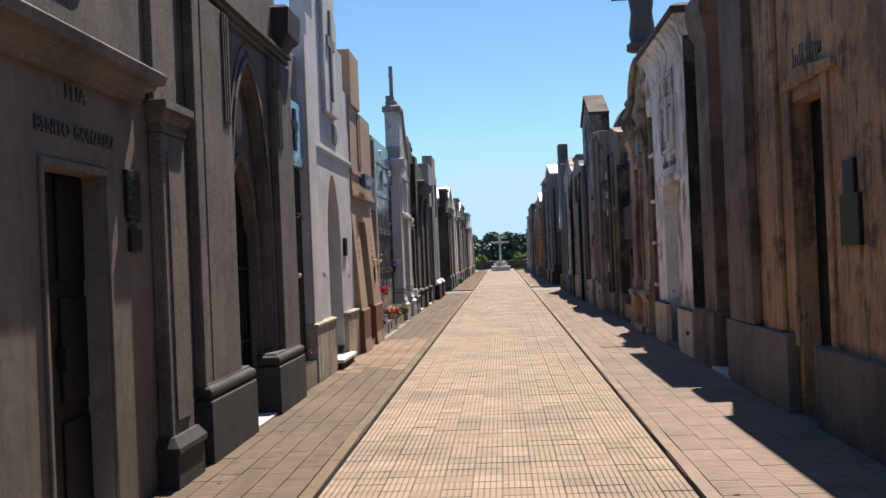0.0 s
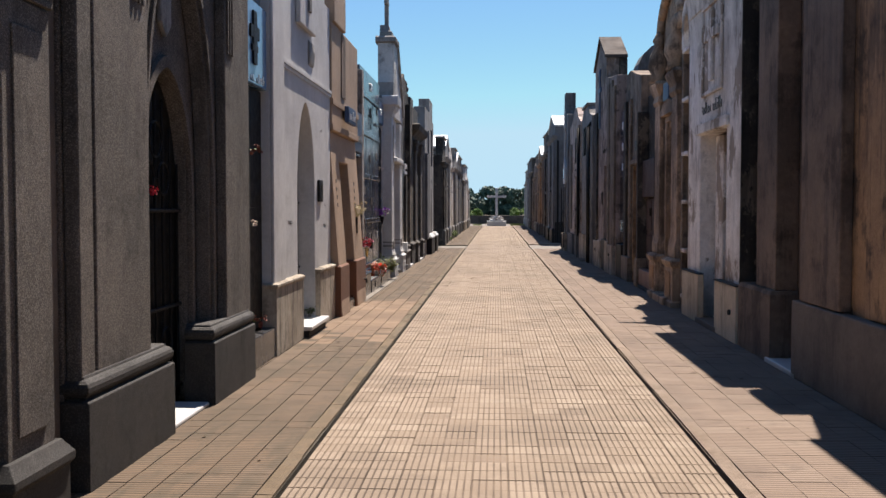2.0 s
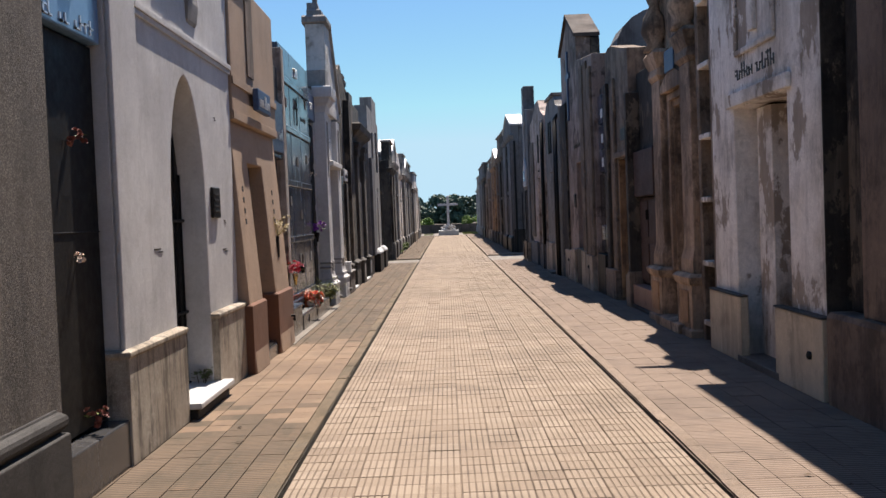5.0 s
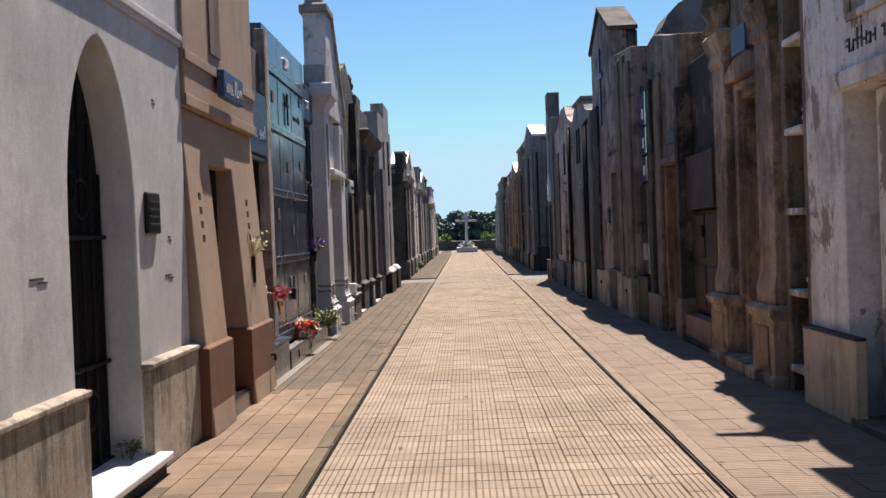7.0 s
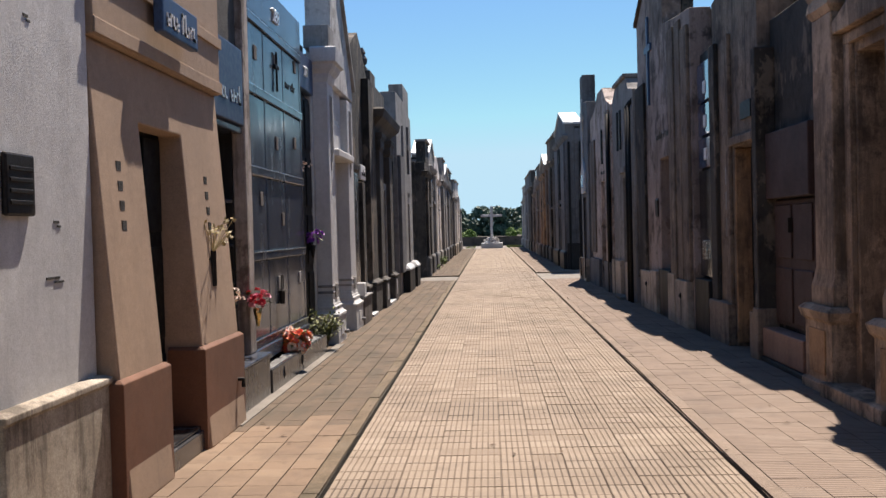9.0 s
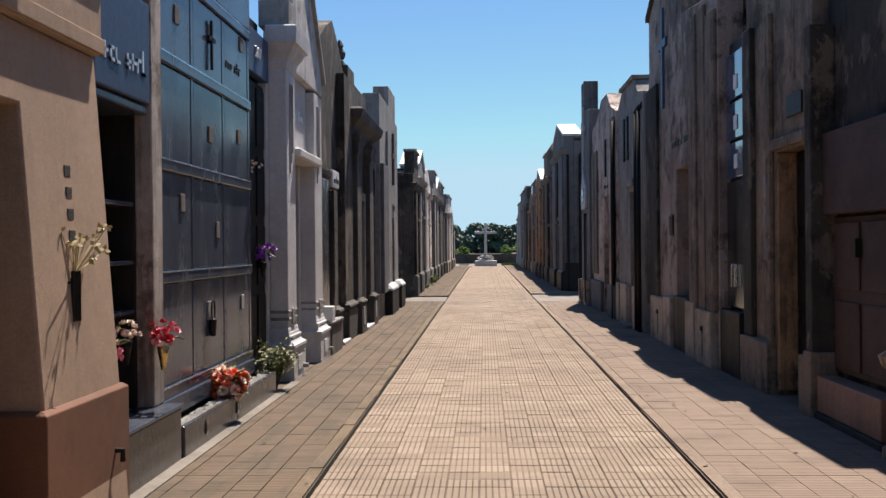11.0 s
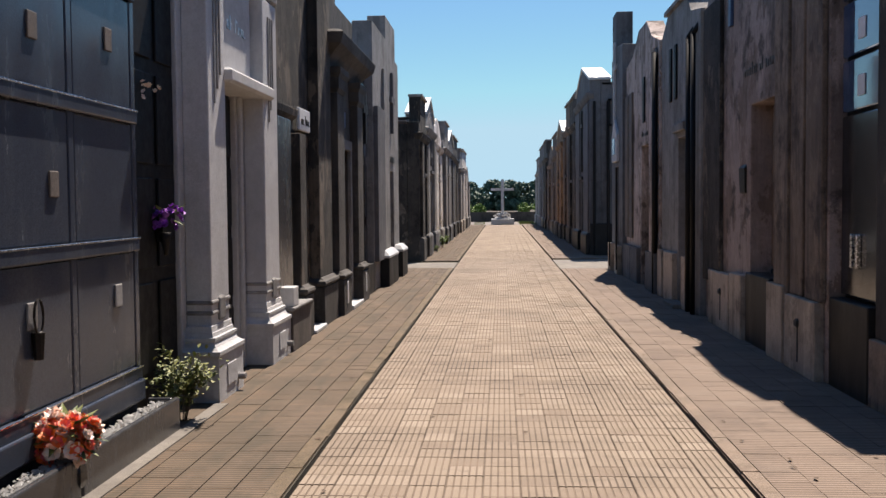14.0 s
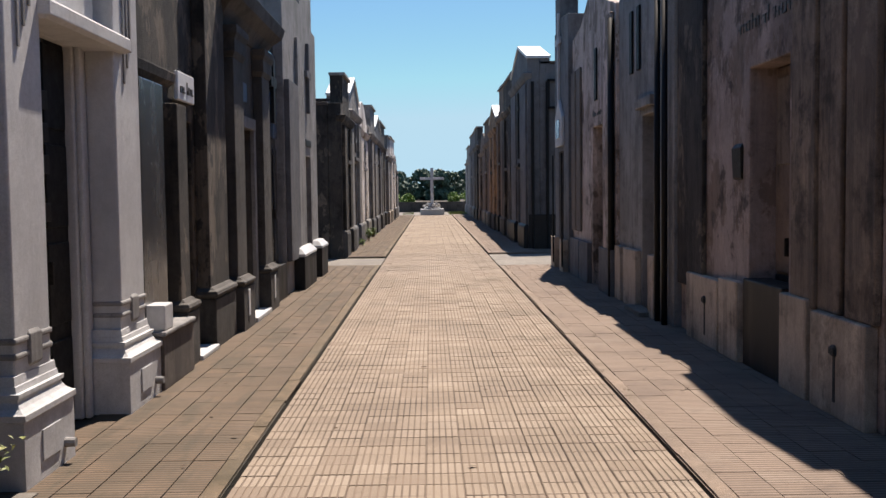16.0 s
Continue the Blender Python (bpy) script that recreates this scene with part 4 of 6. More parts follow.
t.box("panel", 23.45, 24.4, -0.28, -0.18, 3.25, 3.7, BLUESIGN)
t.letters("numerals", "267", 23.85, 3.42, 0.17, LETTER_LIGHT, -0.179, 0.01, "pale metal numerals")
bouquet("flowers", (-2.36, 23.95, 1.42), 0.14, ((PET_PURPLE, 1.0),), "purple cloth flowers hung in a dark recess", 24, seed=24, vase=BRONZE)
bouquet("flowers", (-2.38, 23.7, 2.3), 0.08, ((PET_PALE, 1.0),), "pale faded flowers hung in a dark recess", 12, seed=25)
shrub("potted_shrub", (-2.24, 23.85, 0), 0.24, 0.52, LEAF_PALE, "unkempt yellow-green shrub beside a white pedestal", 1000, 0.045, 26, stems=14)

t = Tomb(-1, 2.42, "white mausoleum with two pedestal pillars, canopy and stepped gable")
t.prism("wall", wall_outline(24.45, 27.02, [(27.02, 3.48), (24.45, 3.48)], [(25.2, 2.5), (26.1, 2.5)]), -0.3, 0.0, WHITE)
t.prism("gable", [(27.0, 3.49), (26.96, 3.72), (25.72, 5.1), (25.0, 5.1), (25.0, 3.49)], -0.15, 0.2, WHITE_AGED)
t.prism("gable_coping", [(27.05, 3.7), (25.74, 5.14), (25.74, 5.08), (27.0, 3.64)], -0.18, 0.25, PALE, bevel=0.005)
t.stack("gable_cap", 25.0, 25.74, 0.2, [(5.102, 0.0), (5.13, 0.05), (5.22, 0.05), (5.26, 0.0)], PALE, back=-0.2)
t.box("capital_block", 24.54, 24.99, -0.1, 0.24, 3.902, 4.2, PALE)
body(t, 24.45, 27.02, 3.5, WHITE)
door_leaf(t, 25.18, 26.12, 2.52, -0.06, DOORDARK, 4)
for z in (1.35, 1.65, 1.85, 2.05):
    t.boxes("photo_plate", [(25.62, 25.74, -0.041, -0.03, z, z + 0.12)], BRONZE, label="small memorial plate")
t.box("door_jamb", 26.13, 26.2, 0.001, 0.04, 0, 2.5, WHITE)
for a, b in ((24.48, 25.13), (26.27, 27.0)):
    t.stack("pedestal", a, b, 0.25, [(0, 0.03), (0.36, 0.03), (0.36, 0.042), (0.395, 0.042), (0.4, 0.025), (0.42, 0.0), (0.45, -0.018), (0.47, -0.02), (0.47, -0.008), (0.495, -0.008), (0.495, -0.03), (0.53, -0.035), (0.53, -0.04), (0.58, -0.045)], WHITE, back=0.0)
    t.box("pedestal_panel", (a + b) / 2 - 0.13, (a + b) / 2 + 0.13, 0.28, 0.288, 0.1, 0.27, WHITE)
    t.box("pillar", a + 0.08, b - 0.08, 0.0, 0.2, 0.56, 3.45, WHITE)
    for z in (0.66, 0.74):
        t.box("pillar_band", a + 0.07, b - 0.07, 0.0, 0.212, z, z + 0.035, PALE)
    t.stack("pedestal_rosette", (a + b) / 2 - 0.06, (a + b) / 2 + 0.06, 0.2, [(0.6, 0.0), (0.62, 0.02), (0.78, 0.02), (0.8, 0.0)], PALE, back=0.15)
    for k in range(3):
        t.box("pillar_flute", (a + b) / 2 - 0.09 + 0.08 * k, (a + b) / 2 - 0.06 + 0.08 * k, 0.2, 0.212, 2.3 + 0.12 * k, 3.3, PALE, bevel=0.004)
    if a < 25:
        t.stack("capital", a + 0.08, b - 0.08, 0.2, [(3.45, 0.0), (3.5, 0.02), (3.56, 0.03), (3.62, 0.08), (3.68, 0.1), (3.7, 0.14), (3.88, 0.15), (3.9, 0.12)], WHITE, back=0.0)
    bm = bmesh.new()
    rod(bm, t.at(b - 0.12, 0.27, 0.12), t.at(b - 0.12, 0.34, 0.12), 0.03, 0.026, 10)
    part("drain_spout", bm, PALE, t.top)
t.stack("canopy", 25.05, 26.5, 0.24, [(2.5, 0.0), (2.52, 0.03), (2.6, 0.03), (2.62, 0.0)], WHITE, back=0.0)
t.box("upper_panel", 25.2, 26.2, 0.001, 0.12, 2.62, 3.6, WHITE)
t.worn_line("lettering", 25.4, 26.0, 3.0, 0.12, LETTER_LIGHT, 0.12, 27, "faded metal lettering", (2, 4))
t.stack("pinnacle_base", 25.08, 25.42, 0.15, [(5.262, 0.0), (5.36, 0.0), (5.4, -0.05), (5.52, -0.08)], PALE, back=-0.12)
cross_on(t, 25.25, 0.02, 5.5, 0.75, PALE, "cross", 0.045, 0.22)

t = Tomb(-1, 2.36, "blackened plaster mausoleum with grey granite side wall")
t.prism("wall", wall_outline(27.05, 30.15, [(30.15, 4.3), (29.4, 4.75), (28.9, 4.95), (28.3, 4.75), (27.6, 4.4), (27.05, 4.3)], [(28.42, 2.2), (29.12, 2.2)]), -0.3, 0.0, BLACKENED_SHADED)
body(t, 27.05, 30.15, 4.2, BLACKENED_SHADED)
door_leaf(t, 28.4, 29.14, 2.2, -0.24, DOORDARK)
t.box("side_slab", 27.06, 27.75, 0.002, 0.1, 0.5, 2.42, GRANITE_DK, label="upright grey granite slab")
t.box("low_block", 27.05, 28.02, 0.002, 0.24, 0, 0.42, GREY_SMOOTH, label="low grey stone block")
t.box("low_block_cap", 27.04, 28.03, 0.002, 0.26, 0.422, 0.46, PALE)
t.box("cap_box", 27.1, 27.35, 0.05, 0.24, 0.461, 0.66, WHITE, label="small white cement box")
for a, b in ((28.05, 28.44), (29.2, 30.15)):
    t.stack("plinth", a, b, 0.17, [(0, 0.02), (0.48, 0.02), (0.48, 0.005), (0.5, 0.005), (0.5, 0.03), (0.53, 0.04), (0.56, 0.03), (0.57, 0.0), (0.6, -0.03)], DARKSTONE, back=0.0)
t.box("pier", 29.22, 30.12, 0.002, 0.13, 0.58, 4.2, BLACKENED_SHADED)
t.box("pier", 28.07, 28.41, 0.002, 0.13, 0.58, 2.3, BLACKENED_SHADED)
sg = t.box("sign", 28.38, 29.0, 0.03, 0.07, 2.36, 2.62, PAPER, label="small white name plaque with scalloped ends")
t.worn_line("sign_lettering", 28.45, 28.93, 2.43, 0.11, LETTER, 0.07, 28, "grey worn lettering", (3, 4))
t.box("door_step", 28.44, 29.16, -0.2, 0.22, 0, 0.05, MARBLE)
t.stack("string_course", 27.05, 28.3, 0.0, [(2.45, 0.0), (2.5, 0.05), (2.58, 0.06), (2.6, 0.0)], BLACKENED_SHADED)

t = Tomb(-1, 2.3, "dark weathered classical mausoleum with heavy cornice")
t.prism("wall", wall_outline(30.17, 33.0, [(33.0, 3.9), (32.6, 3.9), (32.6, 4.3), (31.0, 4.3), (31.0, 4.5), (30.17, 4.5)], [(31.25, 2.3), (31.95, 2.3)]), -0.3, 0.0, DARKSTONE)
body(t, 30.17, 33.0, 3.8, DARKSTONE)
door_leaf(t, 31.2, 32.0, 2.3, -0.24, BROWN)
t.stack("cornice", 30.2, 33.0, 0.02, [(3.35, 0.0), (3.42, 0.04), (3.5, 0.1), (3.6, 0.22), (3.66, 0.24), (3.74, 0.26), (3.78, 0.2)], DARKSTONE)
for a, b in ((30.35, 30.95), (32.2, 32.8)):
    t.stack("plinth", a, b, 0.16, [(0, 0.03), (0.48, 0.03), (0.48, 0.015), (0.5, 0.015), (0.52, 0.045), (0.55, 0.045), (0.57, 0.01), (0.6, -0.02)], DARKSTONE, back=0.0)
    t.box("pilaster", a + 0.02, b - 0.02, 0.001, 0.12, 0.6, 3.0, DARKSTONE)
    t.stack("capital", a, b, 0.12, [(3.0, 0.0), (3.06, 0.03), (3.2, 0.03), (3.26, 0.06), (3.34, 0.06)], DARKSTONE, back=0.0)
    t.box("pilaster_label", a + 0.2, a + 0.3, 0.19, 0.2, 0.15, 0.45, PAPER)
t.boxes("door_surround", [(31.12, 31.25, 0.001, 0.05, 0, 2.42), (31.95, 32.08, 0.001, 0.05, 0, 2.42), (31.12, 32.08, 0.001, 0.055, 2.3, 2.44)], PALE)
t.box("plaque", 31.4, 31.7, 0.001, 0.02, 2.62, 2.85, BLUESIGN)
t.box("door_step", 31.1, 32.15, -0.2, 0.2, 0, 0.06, MARBLE, label="white marble door step")
t.stack("urn_base", 30.35, 30.7, -0.1, [(4.5, 0.0), (4.6, 0.0), (4.64, -0.06)], DARKSTONE, back=-0.3)
bm = bmesh.new()
lathe(bm, t.at(30.52, -0.18, 4.62), ((0.04, 0), (0.09, 0.06), (0.1, 0.14), (0.05, 0.22), (0.07, 0.26), (0.02, 0.36)), 10)
part("finial", bm, STATUE, t.top)

t = Tomb(-1, 2.28, "black granite tomb with tall blue glass panel and cross")
t.box("wall", 33.02, 34.15, -0.4, -0.05, 0, 4.0, BLACK)
t.box("glass_panel", 33.1, 34.05, -0.045, 0.0, 2.3, 3.5, BLUEGLASS, label="dark blue reflecting glass")
t.boxes("cross", [(33.5, 33.66, 0.0, 0.05, 2.5, 3.4), (33.32, 33.84, 0.0, 0.048, 3.0, 3.14)], IRON)
door_leaf(t, 33.15, 34.0, 2.2, -0.02, BLACK, 2, 0.2, True)
t.box("base", 33.05, 34.1, -0.3, 0.1, 0, 0.5, BLACK_MATT)
t.box("panel_frame", 33.04, 33.09, -0.04, 0.03, 0.5, 3.55, CHROME)
body(t, 33.02, 34.15, 3.8, BLACK_MATT, 2.6, -0.4)

t = Tomb(-1, 2.2, "tall pale grey slab-fronted mausoleum with white-capped plinths")
t.prism("wall", wall_outline(34.2, 38.4, [(38.4, 4.45), (37.85, 4.45), (37.85, 5.1), (36.2, 5.1), (36.2, 4.65), (34.2, 4.65)], [(36.6, 2.15), (37.4, 2.15)]), -0.35, 0.0, PALE)
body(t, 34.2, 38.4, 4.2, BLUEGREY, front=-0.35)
door_leaf(t, 36.58, 37.42, 2.16, -0.25, DOORDARK)
t.box("buttress", 34.25, 35.3, 0.001, 0.08, 0.5, 3.2, BLUEGREY)
t.box("buttress", 35.5, 36.3, 0.001, 0.05, 0.5, 4.0, PALE)
t.boxes("cross", [(36.9, 37.02, 0.001, 0.06, 2.9, 4.1), (36.7, 37.22, 0.001, 0.058, 3.5, 3.62)], BLUEGREY)
t.box("plaque", 36.6, 37.4, 0.001, 0.02, 2.32, 2.44, BRONZE)
for a, b in ((35.0, 36.55), (37.45, 38.45)):
    t.box("plinth", a, b, 0.0, 0.17, 0, 0.52, BLACK_MATT)
    t.stack("plinth_cap", a - 0.01, b + 0.01, 0.18, [(0.522, 0.0), (0.56, 0.0), (0.64, -0.07), (0.66, -0.09)], MARBLE, back=0.0, label="white sloped marble cap")

# ---- mausoleums, east row ----
t = Tomb(1, 2.76, "stained ochre mausoleum on a grey granite base")
t.prism("wall", wall_outline(2.0, 12.08, [(12.08, 5.0), (9.9, 5.6), (7.5, 5.0), (2.0, 4.6)], [(8.72, 2.74), (9.6, 2.74)]), -0.3, 0.0, OCHRE)
body(t, 2.0, 12.08, 4.4, OCHRE)
door_leaf(t, 8.7, 9.62, 2.76, -0.17, DOORDARK, 4)
t.box("base", 2.0, 8.93, 0.001, 0.11, 0, 0.67, GREY, bevel=0.015, label="speckled grey granite base")
t.box("base", 9.7, 12.1, 0.001, 0.11, 0, 0.69, GREY_SMOOTH, bevel=0.015)
t.box("base_return", 8.95, 9.05, -0.25, 0.05, 0, 0.66, GREY_DARK)
for a, b, dd in ((4.6, 5.5, 0.08), (6.7, 7.3, 0.06), (10.0, 10.5, 0.05), (10.9, 11.9, 0.1)):
    t.box("pilaster", a, b, 0.001, dd, 0.7, 4.6, OCHRE if b < 10.8 else BROWN)
t.prism("pediment_moulding", [(8.4, 2.85), (9.8, 2.85), (9.8, 2.92), (9.16, 3.0), (8.4, 2.92)], 0.001, 0.05, OCHRE)
t.boxes("door_surround", [(8.6, 8.72, 0.001, 0.03, 0.6, 2.86), (9.6, 9.72, 0.001, 0.03, 0.6, 2.86)], OCHRE)
t.worn_line("lettering", 8.75, 9.55, 3.03, 0.17, LETTER, 0.0, 31, "dark cursive metal lettering", (5, 6))
# Added above the view; projects 0.15 m to widen the shadow on the pavement.
t.stack("cornice", 2.0, 11.9, 0.05, [(4.2, 0.0), (4.3, 0.03), (4.4, 0.08), (4.5, 0.1), (4.55, 0.04)], OCHRE)
pq = t.boxes("plaque", [(7.98, 8.38, 0.001, 0.035, 1.48, 1.86)], BRONZE, label="black bronze plaque")
t.boxes("plaque", [(8.06, 8.3, 0.001, 0.032, 1.862, 2.12)], BRONZE, label="small black bronze figure plaque")

t = Tomb(1, 2.95, "dark brown mausoleum with one tall pilaster")
t.prism("wall", wall_outline(12.1, 14.14, [(14.14, 4.7), (12.1, 4.7)], [(12.18, 2.9), (12.85, 2.9)]), -0.3, 0.0, BROWN)
body(t, 12.1, 14.14, 4.6, BROWN)
door_leaf(t, 12.16, 12.87, 2.92, -0.24)
t.box("pilaster", 12.92, 13.62, 0.001, 0.22, 0.7, 4.6, BROWN)
t.box("pilaster", 13.66, 14.12, 0.001, 0.1, 0.7, 4.6, BLACKENED_SHADED)
t.stack("plinth", 12.9, 14.12, 0.26, [(0, 0.02), (0.66, 0.02), (0.7, 0.0)], BROWN, back=0.0)
t.stack("capital", 12.92, 13.62, 0.22, [(4.1, 0.0), (4.2, 0.05), (4.35, 0.08), (4.6, 0.08)], BROWN, back=0.0)
t.box("door_step", 11.98, 12.98, 0.0, 0.3, 0, 0.05, MARBLE, label="worn white marble step")
t.box("window", 12.4, 12.6, 0.001, 0.02, 3.3, 4.0, IRON)

t = Tomb(1, 2.74, "flaking white mausoleum with deep doorway on a beige base")
roof = [(17.42, 4.6), (14.19, 4.6)]
t.prism("wall", wall_outline(14.19, 17.42, roof, [(15.08, 2.46), (16.62, 2.46)]), -0.6, 0.0, WHITE_OLD)
# Chamber behind the white front is coloured dark for its shaded sides.
body(t, 14.19, 17.42, 4.2, BLACKENED_SHADED, front=-0.6)
t.box("inner_wall", 15.0, 16.7, -0.6, -0.45, 0, 2.6, BEIGE)
door_leaf(t, 15.3, 16.1, 2.2, -0.44, DOORDARK)
t.box("inner_pier", 15.98, 16.4, -0.44, -0.16, 0.0, 2.44, WHITE_OLD)
for a, b in ((14.2, 15.28), (16.28, 17.4)):
    t.box("plinth", a, b, 0.001, 0.085, 0, 0.63, BEIGE)
    t.box("plinth_cap", a - 0.005, b + 0.005, 0.001, 0.095, 0.632, 0.65, GREY_DARK)
# Thin dark sheet on the near side: its shade is put into the colour.
t.box("shaded_side", 14.17, 14.19, -0.6, 0.05, 0, 4.5, BLACKENED_SHADED, label="side face painted dark for its shade")
t.box("door_step", 15.2, 16.4, -0.4, 0.09, 0, 0.07, GREY_SMOOTH)
t.box("lintel", 14.95, 16.75, 0.001, 0.05, 2.47, 2.6, WHITE_OLD)
t.worn_line("lettering", 15.35, 16.5, 2.72, 0.15, LETTER, 0.0, 33, "rusted cursive metal lettering", (7, 7))
for nm, a, b, dd, z0, z1 in (("panel_border", 15.3, 15.36, 0.035, 3.0, 4.05), ("panel_border", 16.4, 16.46, 0.035, 3.0, 4.05), ("panel_border", 15.3, 16.46, 0.034, 4.052, 4.11), ("panel_border", 15.3, 16.46, 0.034, 2.94, 2.998), ("cross_upright", 15.8, 15.95, 0.05, 3.1, 4.0), ("cross_arm", 15.5, 16.25, 0.047, 3.62, 3.75)):
    t.box(nm, a, b, 0.001, dd, z0, z1, WHITE_OLD)
t.stack("coved_cornice", 14.21, 17.4, 0.0, [(4.12, 0.0), (4.12, 0.02), (4.3, 0.03), (4.42, 0.06), (4.52, 0.11), (4.59, 0.17), (4.61, 0.2)], WHITE_OLD, back=-0.3)
t.stack("cornice_cap", 14.21, 17.4, 0.0, [(4.612, 0.2), (4.63, 0.23), (4.7, 0.23), (4.76, 0.12)], ROOFTILE, back=-0.6)
bm = bmesh.new()
lathe(bm, (2.66, 14.45, 0.3), ((0.03, 0), (0.04, 0.03), (0.03, 0.06)), 8)
part("drain_hole", bm, BLACK_MATT, t.top)

t = Tomb(1, 2.78, "open niche column with white shelves and old flowers")
# Dark back wall carries the shade of the open niche in its colour.
t.box("back_wall", 17.45, 18.1, -1.0, -0.62, 0, 3.9, BLACKENED_SHADED)
for a, b in ((17.44, 17.56), (18.0, 18.12)):
    t.box("post", a, b, -0.6, 0.02, 0, 3.9, TAN)
for z in (0.18, 0.85, 1.56, 2.26, 3.04, 3.75):
    t.box("shelf", 17.57, 17.99, -0.6, 0.04, z, z + 0.06, WHITE_OLD, label="flaking white shelf edge")
t.box("niche_slab", 17.57, 17.99, -0.45, -0.4, 0.3, 3.7, TAN)
t.prism("arched_top", [(17.46, 3.82), (17.58, 3.82), (17.58, 4.0), *arch(17.58, 17.98, 4.0, 4.3)[1:-1], (17.98, 4.0), (17.98, 3.82), (18.1, 3.82), (18.1, 4.35), (17.9, 4.5), (17.66, 4.5), (17.46, 4.35)], -0.3, 0.03, WHITE_OLD)
body(t, 17.44, 18.12, 3.8, BLACKENED_SHADED, 2.4, -1.0)
for z, m, s in ((0.45, PET_DRY, 41), (1.02, PET_PALE, 42), (1.75, PET_DRY, 43), (2.42, PET_PALE, 44)):
    bouquet("flowers", (2.93, 17.78, z), 0.1, ((m, 1.0),), "withered flowers on a niche shelf", 12, seed=s, vase=PAPER)

t = Tomb(1, 2.86, "weathered tan classical mausoleum with panelled pedestals and round pediment")
rr = [(18.15 + 2.5 * (1 - i / 10), 4.4 + 0.85 * math.sin(math.pi * i / 10)) for i in range(11)]
t.prism("wall", wall_outline(18.15, 20.65, rr, [(18.88, 2.82), (19.72, 2.82)]), -0.5, 0.0, TAN_PALE)
body(t, 18.15, 20.65, 4.3, TAN_PALE, front=-0.5)
door_leaf(t, 18.86, 19.74, 2.84, -0.4, BROWN)
for a, b in ((18.2, 18.9), (19.82, 20.5)):
    t.stack("pedestal", a, b, 0.2, [(0, 0.03), (0.08, 0.03), (0.1, 0.0), (0.6, 0.0), (0.63, 0.03), (0.7, 0.05), (0.74, 0.0)], TAN_PALE, back=0.0)
    t.box("pedestal_panel", a + 0.14, b - 0.14, 0.2, 0.215, 0.16, 0.54, OCHRE)
    t.stack("pillar_base", a + 0.06, b - 0.06, 0.16, [(0.74, 0.0), (0.9, 0.0), (0.98, -0.02), (1.05, -0.03)], TAN_PALE, back=0.0)
    t.box("pillar", a + 0.1, b - 0.1, 0.0, 0.13, 1.04, 3.2, TAN_PALE)
    t.stack("capital", a + 0.1, b - 0.1, 0.13, [(3.2, 0.0), (3.26, 0.04), (3.36, 0.02), (3.45, 0.06), (3.55, 0.09), (3.6, 0.05)], TAN_PALE, back=0.0)
    bm = bmesh.new()
    lathe(bm, t.at((a + b) / 2, 0.12, 3.6), ((0.16, 0), (0.1, 0.1), (0.18, 0.25), (0.14, 0.45), (0.06, 0.6), (0.1, 0.7), (0.02, 0.85)), 12)
    part("urn", bm, TAN_PALE, t.top, smooth=True)
for w, dd, z in ((0.0, 0.05, 2.9), (0.08, 0.03, 2.98)):
    t.boxes("door_surround", [(18.74 - w, 18.86 - w, 0.0, dd, 0.7, z), (19.74 + w, 19.86 + w, 0.0, dd, 0.7, z), (18.74 - w, 19.86 + w, 0.0, dd + 0.004, z, z + 0.08)], TAN_PALE)
t.prism("door_pediment", [(18.6, 3.0), (20.0, 3.0), (20.0, 3.08), (19.3, 3.3), (18.6, 3.08)], 0.001, 0.12, TAN_PALE)
t.box("plate", 19.05, 19.55, 0.121, 0.14, 3.22, 3.5, BLUESIGN)
bm = bmesh.new()
for i in range(10):
    a0, a1 = math.pi * i / 10, math.pi * (i + 1) / 10
    rod(bm, t.at(19.4 + 1.0 * math.cos(a0), 0.06, 4.2 + 0.8 * math.sin(a0)), t.at(19.4 + 1.0 * math.cos(a1), 0.06, 4.2 + 0.8 * math.sin(a1)), 0.07, n=8)
part("pediment_roll", bm, TAN_PALE, t.top, smooth=True)
t.box("ledge", 18.6, 19.9, 0.0, 0.28, 0, 0.12, TAN_PALE)
bm = bmesh.new()
sx, sy, sz = 2.95, 19.5, 5.2
lathe(bm, (sx, sy, sz), ((0.3, 0), (0.3, 0.12), (0.22, 0.14), (0.25, 0.3), (0.2, 0.7), (0.24, 1.0), (0.2, 1.12), (0.09, 1.17), (0.08, 1.2), (0.12, 1.26), (0.13, 1.34), (0.09, 1.42), (0.02, 1.47)), 14)
rod(bm, (sx, sy, sz + 1.05), (sx - 0.55, sy, sz + 1.0), 0.1, 0.05)
rod(bm, (sx, sy, sz + 1.05), (sx + 0.55, sy, sz + 1.0), 0.1, 0.05)
statue = part("statue", bm, STATUE, None, smooth=True)
tagged(statue, "dark robed statue with open arms on a tomb roof", "statue")

t = Tomb(1, 2.84, "dark red granite tomb front under a blackened wall")
t.box("wall", 20.68, 22.28, -0.6, -0.05, 0, 3.6, BLACKENED_SHADED)
body(t, 20.68, 22.28, 3.5, BLACKENED_SHADED, 3.0, -0.6)
t.box("granite_box", 20.7, 22.1, -0.05, 0.07, 1.7, 2.38, REDGRANITE, label="polished red granite block")
door_leaf(t, 20.8, 22.1, 1.68, -0.02, REDGRANITE, 2, 0.4)
t.box("low_slab", 20.75, 22.1, -0.05, 0.13, 0.06, 0.36, SALMON, label="salmon granite slab")
t.box("low_base", 20.7, 22.15, -0.05, 0.15, 0, 0.056, GREY_DARK)
t.box("side_post", 22.12, 22.28, -0.05, 0.16, 0, 3.3, BLACKENED_SHADED)
